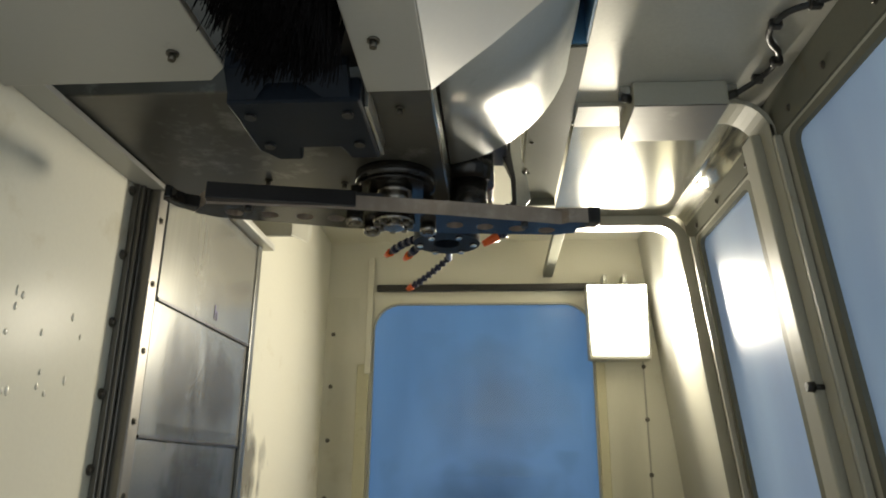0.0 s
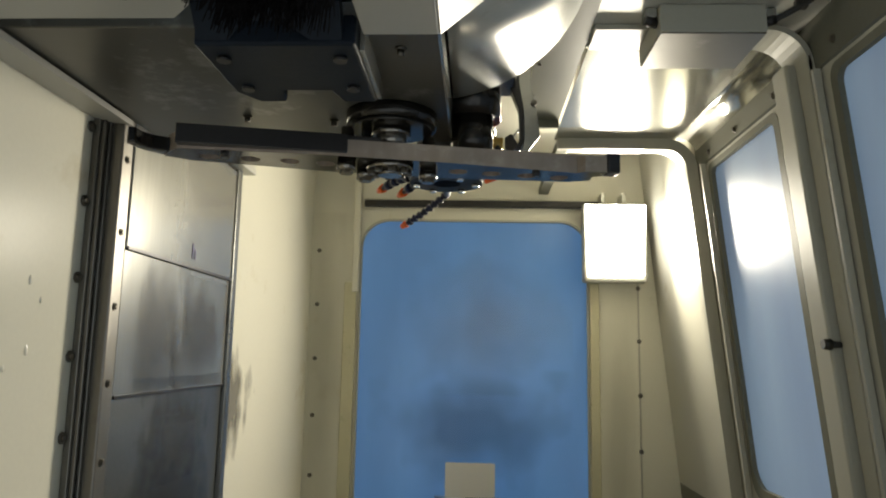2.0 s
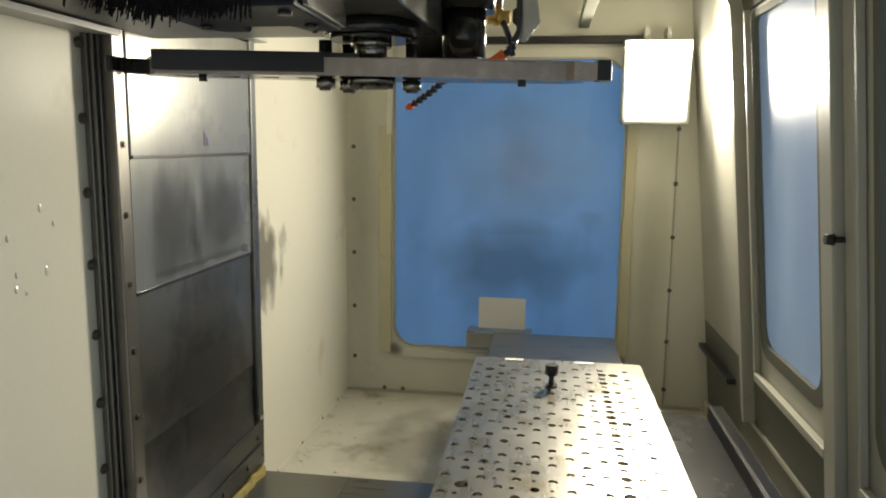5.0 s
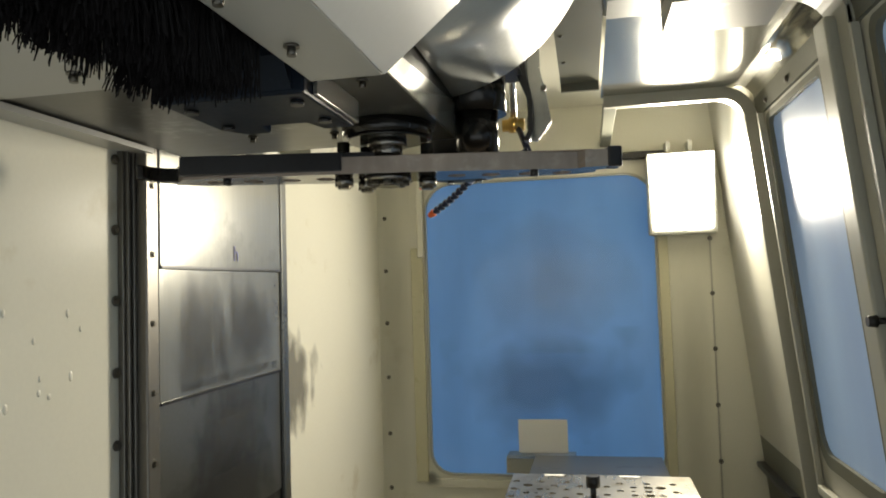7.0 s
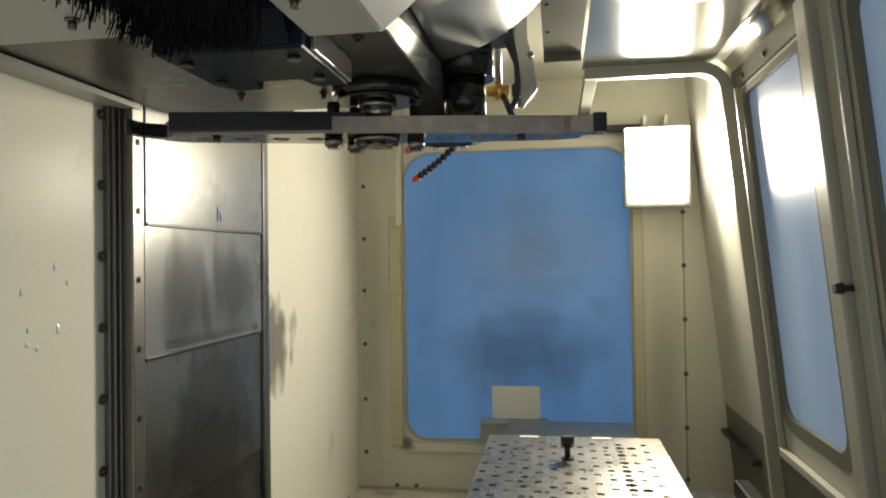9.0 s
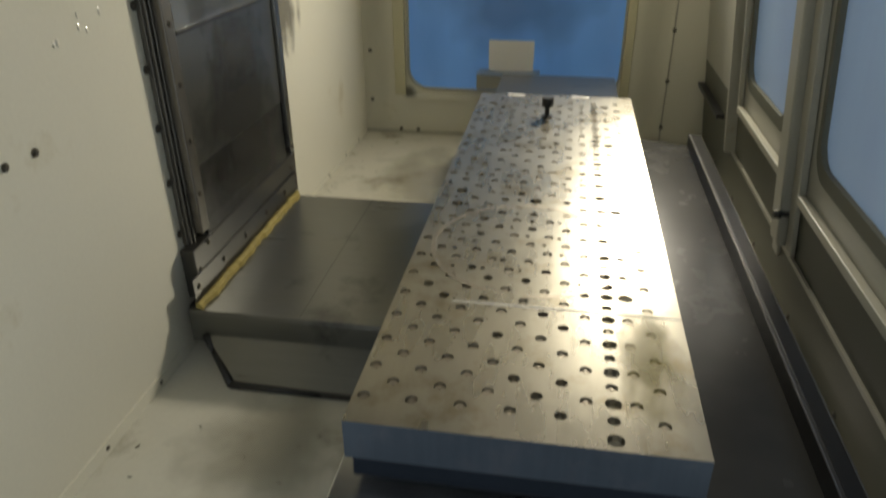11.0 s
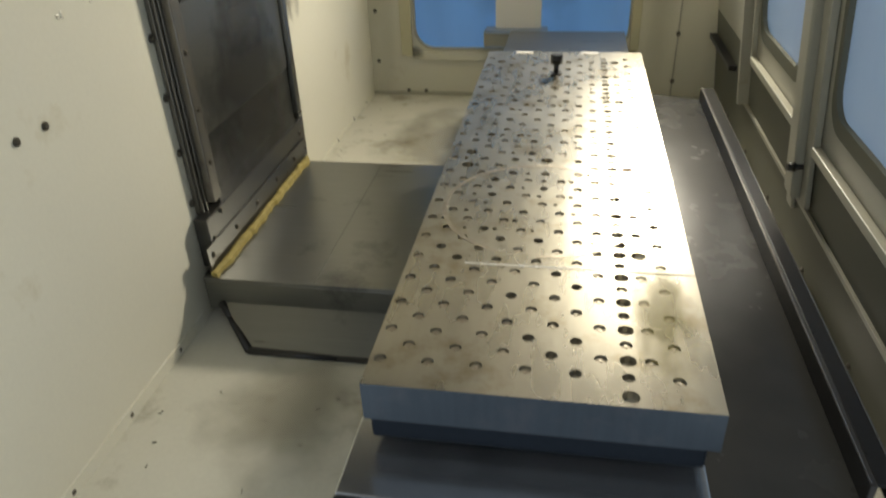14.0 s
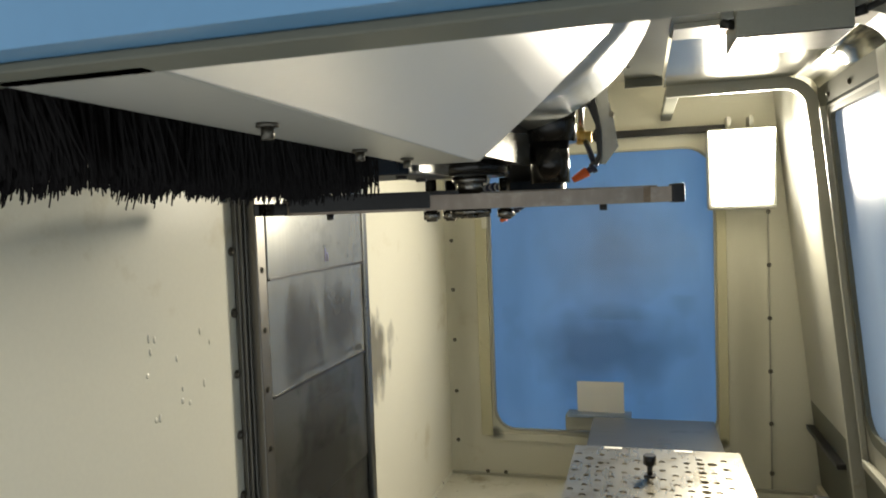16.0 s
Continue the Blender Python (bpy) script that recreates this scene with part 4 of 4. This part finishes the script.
cp = [(0.39, 0.93, 1.04), (0.42, 0.905, 1.05), (0.442, 0.86, 1.056), (0.438, 0.80, 1.056), (0.40, 0.76, 1.056), (0.384, 0.72, 1.056), (0.395, 0.66, 1.056), (0.44, 0.64, 1.056), (0.49, 0.60, 1.056)]
sp.points.add(len(cp) - 1)
for q, p in zip(sp.points, cp):
    q.co = (*p, 1)
sp.use_endpoint_u, sp.order_u = True, 3
cu.materials.append(RUBBER)
cable = tagged(new("cable", cu), "black oily cable clipped along the ceiling panel", "cable")
for p in ((0.425, 0.90), (0.44, 0.83), (0.39, 0.70), (0.44, 0.64)):
    c = part("clip", boxes((p[0] - 0.012, p[0] + 0.012, p[1] - 0.008, p[1] + 0.008, 1.046, 1.0648), bevel=0.003), BLACK, cable)


# ---- stains and painted shade with a shape of their own ----
def film_material(name, color, rough, cover, size=14, detail=6, low=0.62, high=1.05, stretch=(1, 1, 1)):
    m = material(name, color, rough, 0, 0.3, 20, (), 0)
    nt = m.node_tree
    n, l = nt.nodes, nt.links
    tc = n.new("ShaderNodeTexCoord")
    mp = n.new("ShaderNodeMapping")
    mp.inputs["Location"].default_value, mp.inputs["Scale"].default_value = (-1, -1, -1), (2, 2, 2)
    l.new(tc.outputs["Generated"], mp.inputs[0])
    gr = n.new("ShaderNodeTexGradient")
    gr.gradient_type = "SPHERICAL"
    l.new(mp.outputs[0], gr.inputs[0])
    no = n.new("ShaderNodeTexNoise")
    no.inputs["Scale"].default_value, no.inputs["Detail"].default_value = size, detail
    ms = n.new("ShaderNodeMapping")
    ms.inputs["Scale"].default_value = stretch
    l.new(tc.outputs["Object"], ms.inputs[0])
    l.new(ms.outputs[0], no.inputs["Vector"])
    ad = n.new("ShaderNodeMath")
    ad.operation = "MULTIPLY_ADD"
    ad.inputs[1].default_value = 0.9
    l.new(gr.outputs["Fac"], ad.inputs[0]), l.new(no.outputs["Fac"], ad.inputs[2])
    rm = n.new("ShaderNodeMapRange")
    rm.inputs["From Min"].default_value, rm.inputs["From Max"].default_value, rm.inputs["To Max"].default_value = low, high, cover
    l.new(ad.outputs[0], rm.inputs["Value"])
    l.new(rm.outputs[0], n["Principled BSDF"].inputs["Alpha"])
    return m


DIRT = film_material("grey_dirt_film", (0.13, 0.12, 0.095), 0.5, 0.62, 16, 7, 0.72, 1.0, (1, 1, 0.6))
FLOORDIRT = film_material("floor_dirt_film", (0.17, 0.15, 0.09), 0.35, 0.36, 9, 9, 0.72, 1.2)
DRIP = film_material("thin_grey_film", (0.06, 0.06, 0.055), 0.3, 0.6, 22, 6, 0.62, 1.15, (1, 1, 0.35))
OIL = film_material("old_oil_film", (0.26, 0.21, 0.03), 0.18, 0.6, 26, 6, 0.66, 1.1, (1, 0.4, 1))
OILSHADE = film_material("oil_and_shade_film", (0.03, 0.03, 0.03), 0.25, 0.6)


def film_yz(x, y0, y1, z0, z1, mat, label):
    bm = bmesh.new()
    quad(bm, (x, y0, z0), (x, y1, z0), (x, y1, z1), (x, y0, z1))
    return solid("stain_and_shade_film", bm, mat, label, "stain", "structure")


def film_xy(z, x0, x1, y0, y1, mat, label):
    bm = bmesh.new()
    quad(bm, (x0, y0, z), (x1, y0, z), (x1, y1, z), (x0, y1, z))
    return solid("stain_and_shade_film", bm, mat, label, "stain", "structure")


film_yz(LX + 0.0008, 1.18, 1.80, 0.02, 0.45, DIRT, "grey splash stain on the cream wall beside the column")
film_yz(CX + 0.0095, 0.83, 1.12, 0.24, 0.58, DRIP, "dark drip stains on the steel column panel")
film_yz(CX + 0.0100, 1.02, 1.38, 0.26, 0.54, DRIP, "dark drip stains on the steel column panel")
film_yz(CX + 0.0060, 0.90, 1.35, 0.10, 0.32, DRIP, "dark drip stains on the steel column panel")
# these two films add oil and more painted shade to the lower panels
film_yz(CX + 0.0048, 0.80, 1.40, -0.16, 0.22, OILSHADE, "oil film and painted shade on the lower column panels")
film_yz(CX + 0.0015, 0.80, 1.40, -0.36, 0.12, OILSHADE, "oil film and painted shade on the lower column panels")
film_xy(0.0009, 0.105, 0.2215, 0.0, 0.40, OIL, "yellowish oil puddle on the fixture plate")
film_xy(FZ + 0.0008, -0.80, -0.25, 0.10, 0.72, FLOORDIRT, "muddy coolant stain on the floor")
film_xy(FZ + 0.0008, -0.80, -0.20, 1.40, 2.44, FLOORDIRT, "muddy coolant stain on the floor")


def film_xz(y, x0, x1, z0, z1, mat, label):
    bm = bmesh.new()
    quad(bm, (x0, y, z0), (x1, y, z0), (x1, y, z1), (x0, y, z1))
    return solid("stain_and_shade_film", bm, mat, label, "stain", "structure")


# shadow from outside showing through the sheet, painted as a dark film
PANESHADE = film_material("painted_window_shadow", (0.05, 0.07, 0.11), 0.3, 0.42, 5, 2, 0.55, 1.3)
# pale reflection haze on the pane, painted as a thin film
PANEHAZE = film_material("painted_window_haze", (0.35, 0.36, 0.36), 0.25, 0.28, 4, 3, 0.5, 1.3)
film_xz(FY + 0.0212, -0.62, 0.22, -0.14, 0.32, PANESHADE, "painted shadow showing through the lower half of the blue window")
film_xz(FY + 0.0208, -0.50, 0.20, 0.22, 0.80, PANEHAZE, "faint painted reflection haze over the middle of the blue window")

# water drops on the side wall
rd = random.Random(21)
drops = bmesh.new()
for i in range(13):
    y, z = rd.uniform(0.44, 0.69), rd.uniform(0.33, 0.52)
    a, b = rd.uniform(0.0025, 0.005), rd.uniform(0.004, 0.010)
    rim = [drops.verts.new((LX + 0.0003, y + a * math.cos(t), z + b * math.sin(t))) for t in [2 * math.pi * k / 12 for k in range(12)]]
    mid = [drops.verts.new((LX + 0.0018, y + 0.6 * a * math.cos(t), z + 0.6 * b * math.sin(t) - 0.001)) for t in [2 * math.pi * k / 12 for k in range(12)]]
    for k in range(12):
        drops.faces.new((rim[k], rim[(k + 1) % 12], mid[(k + 1) % 12], mid[k])).smooth = True
    drops.faces.new(mid).smooth = True
DROP = material("coolant_drop", (0.72, 0.69, 0.58), 0.12, 0, 0.05, 8, (), 0, spec=0.9)
tagged(solid("coolant_drops", drops, DROP, "shiny coolant drops on the cream side wall", "drops"), kind="stuff")

# chips and dirt specks left on the floor
specks = bmesh.new()
for i in range(80):
    x, y = rd.uniform(-0.85, -0.24), rd.choice((rd.uniform(-0.28, 0.56), rd.uniform(1.42, 2.42)))
    a, w = rd.uniform(0, math.pi), rd.uniform(0.0006, 0.0015)
    e = rd.uniform(0.0012, 0.005)
    c, n2 = Vector((math.cos(a), math.sin(a), 0)) * e, Vector((-math.sin(a), math.cos(a), 0)) * w
    o2 = Vector((x, y, FZ + 0.0009))
    prism([o2 - c - n2, o2 + c - n2 * 0.4, o2 + c + n2, o2 - c + n2 * 0.5], (0, 0, 0.0015), 0, specks)
tagged(solid("metal_chips", specks, BOLT, "small dark metal chips scattered on the floor", "chips"), kind="stuff")

SMEAR = film_material("dark_header_smear", (0.04, 0.05, 0.07), 0.4, 0.7, 60, 5, 0.7, 1.1, (0.5, 1, 1))
film_xz(NY - 0.0306, -0.062, 0.004, 0.764, 0.778, SMEAR, "dark oily smear on the blue-lit header")
# dirt bands, with the end wall's corner shading painted into the same film
CORNERTONE = film_material("greenish_grime_and_shade", (0.24, 0.23, 0.13), 0.4, 0.2, 10, 5, 0.45, 1.2, (1, 1, 0.3))
film_xz(FY - 0.0006, -0.862, -0.725, -0.46, 0.95, CORNERTONE, "greenish grime and painted shade down the corner of the end wall")
film_xz(FY - 0.0006, 0.30, 0.45, -0.46, 0.64, CORNERTONE, "greenish grime down the end wall beside the window")
film_xz(FY - 0.0148, -0.70, -0.62, -0.315, -0.24, OILSHADE, "black gunk in the window corner")
film_xz(FY - 0.0188, 0.245, 0.305, -0.305, -0.25, OILSHADE, "black gunk in the window corner")
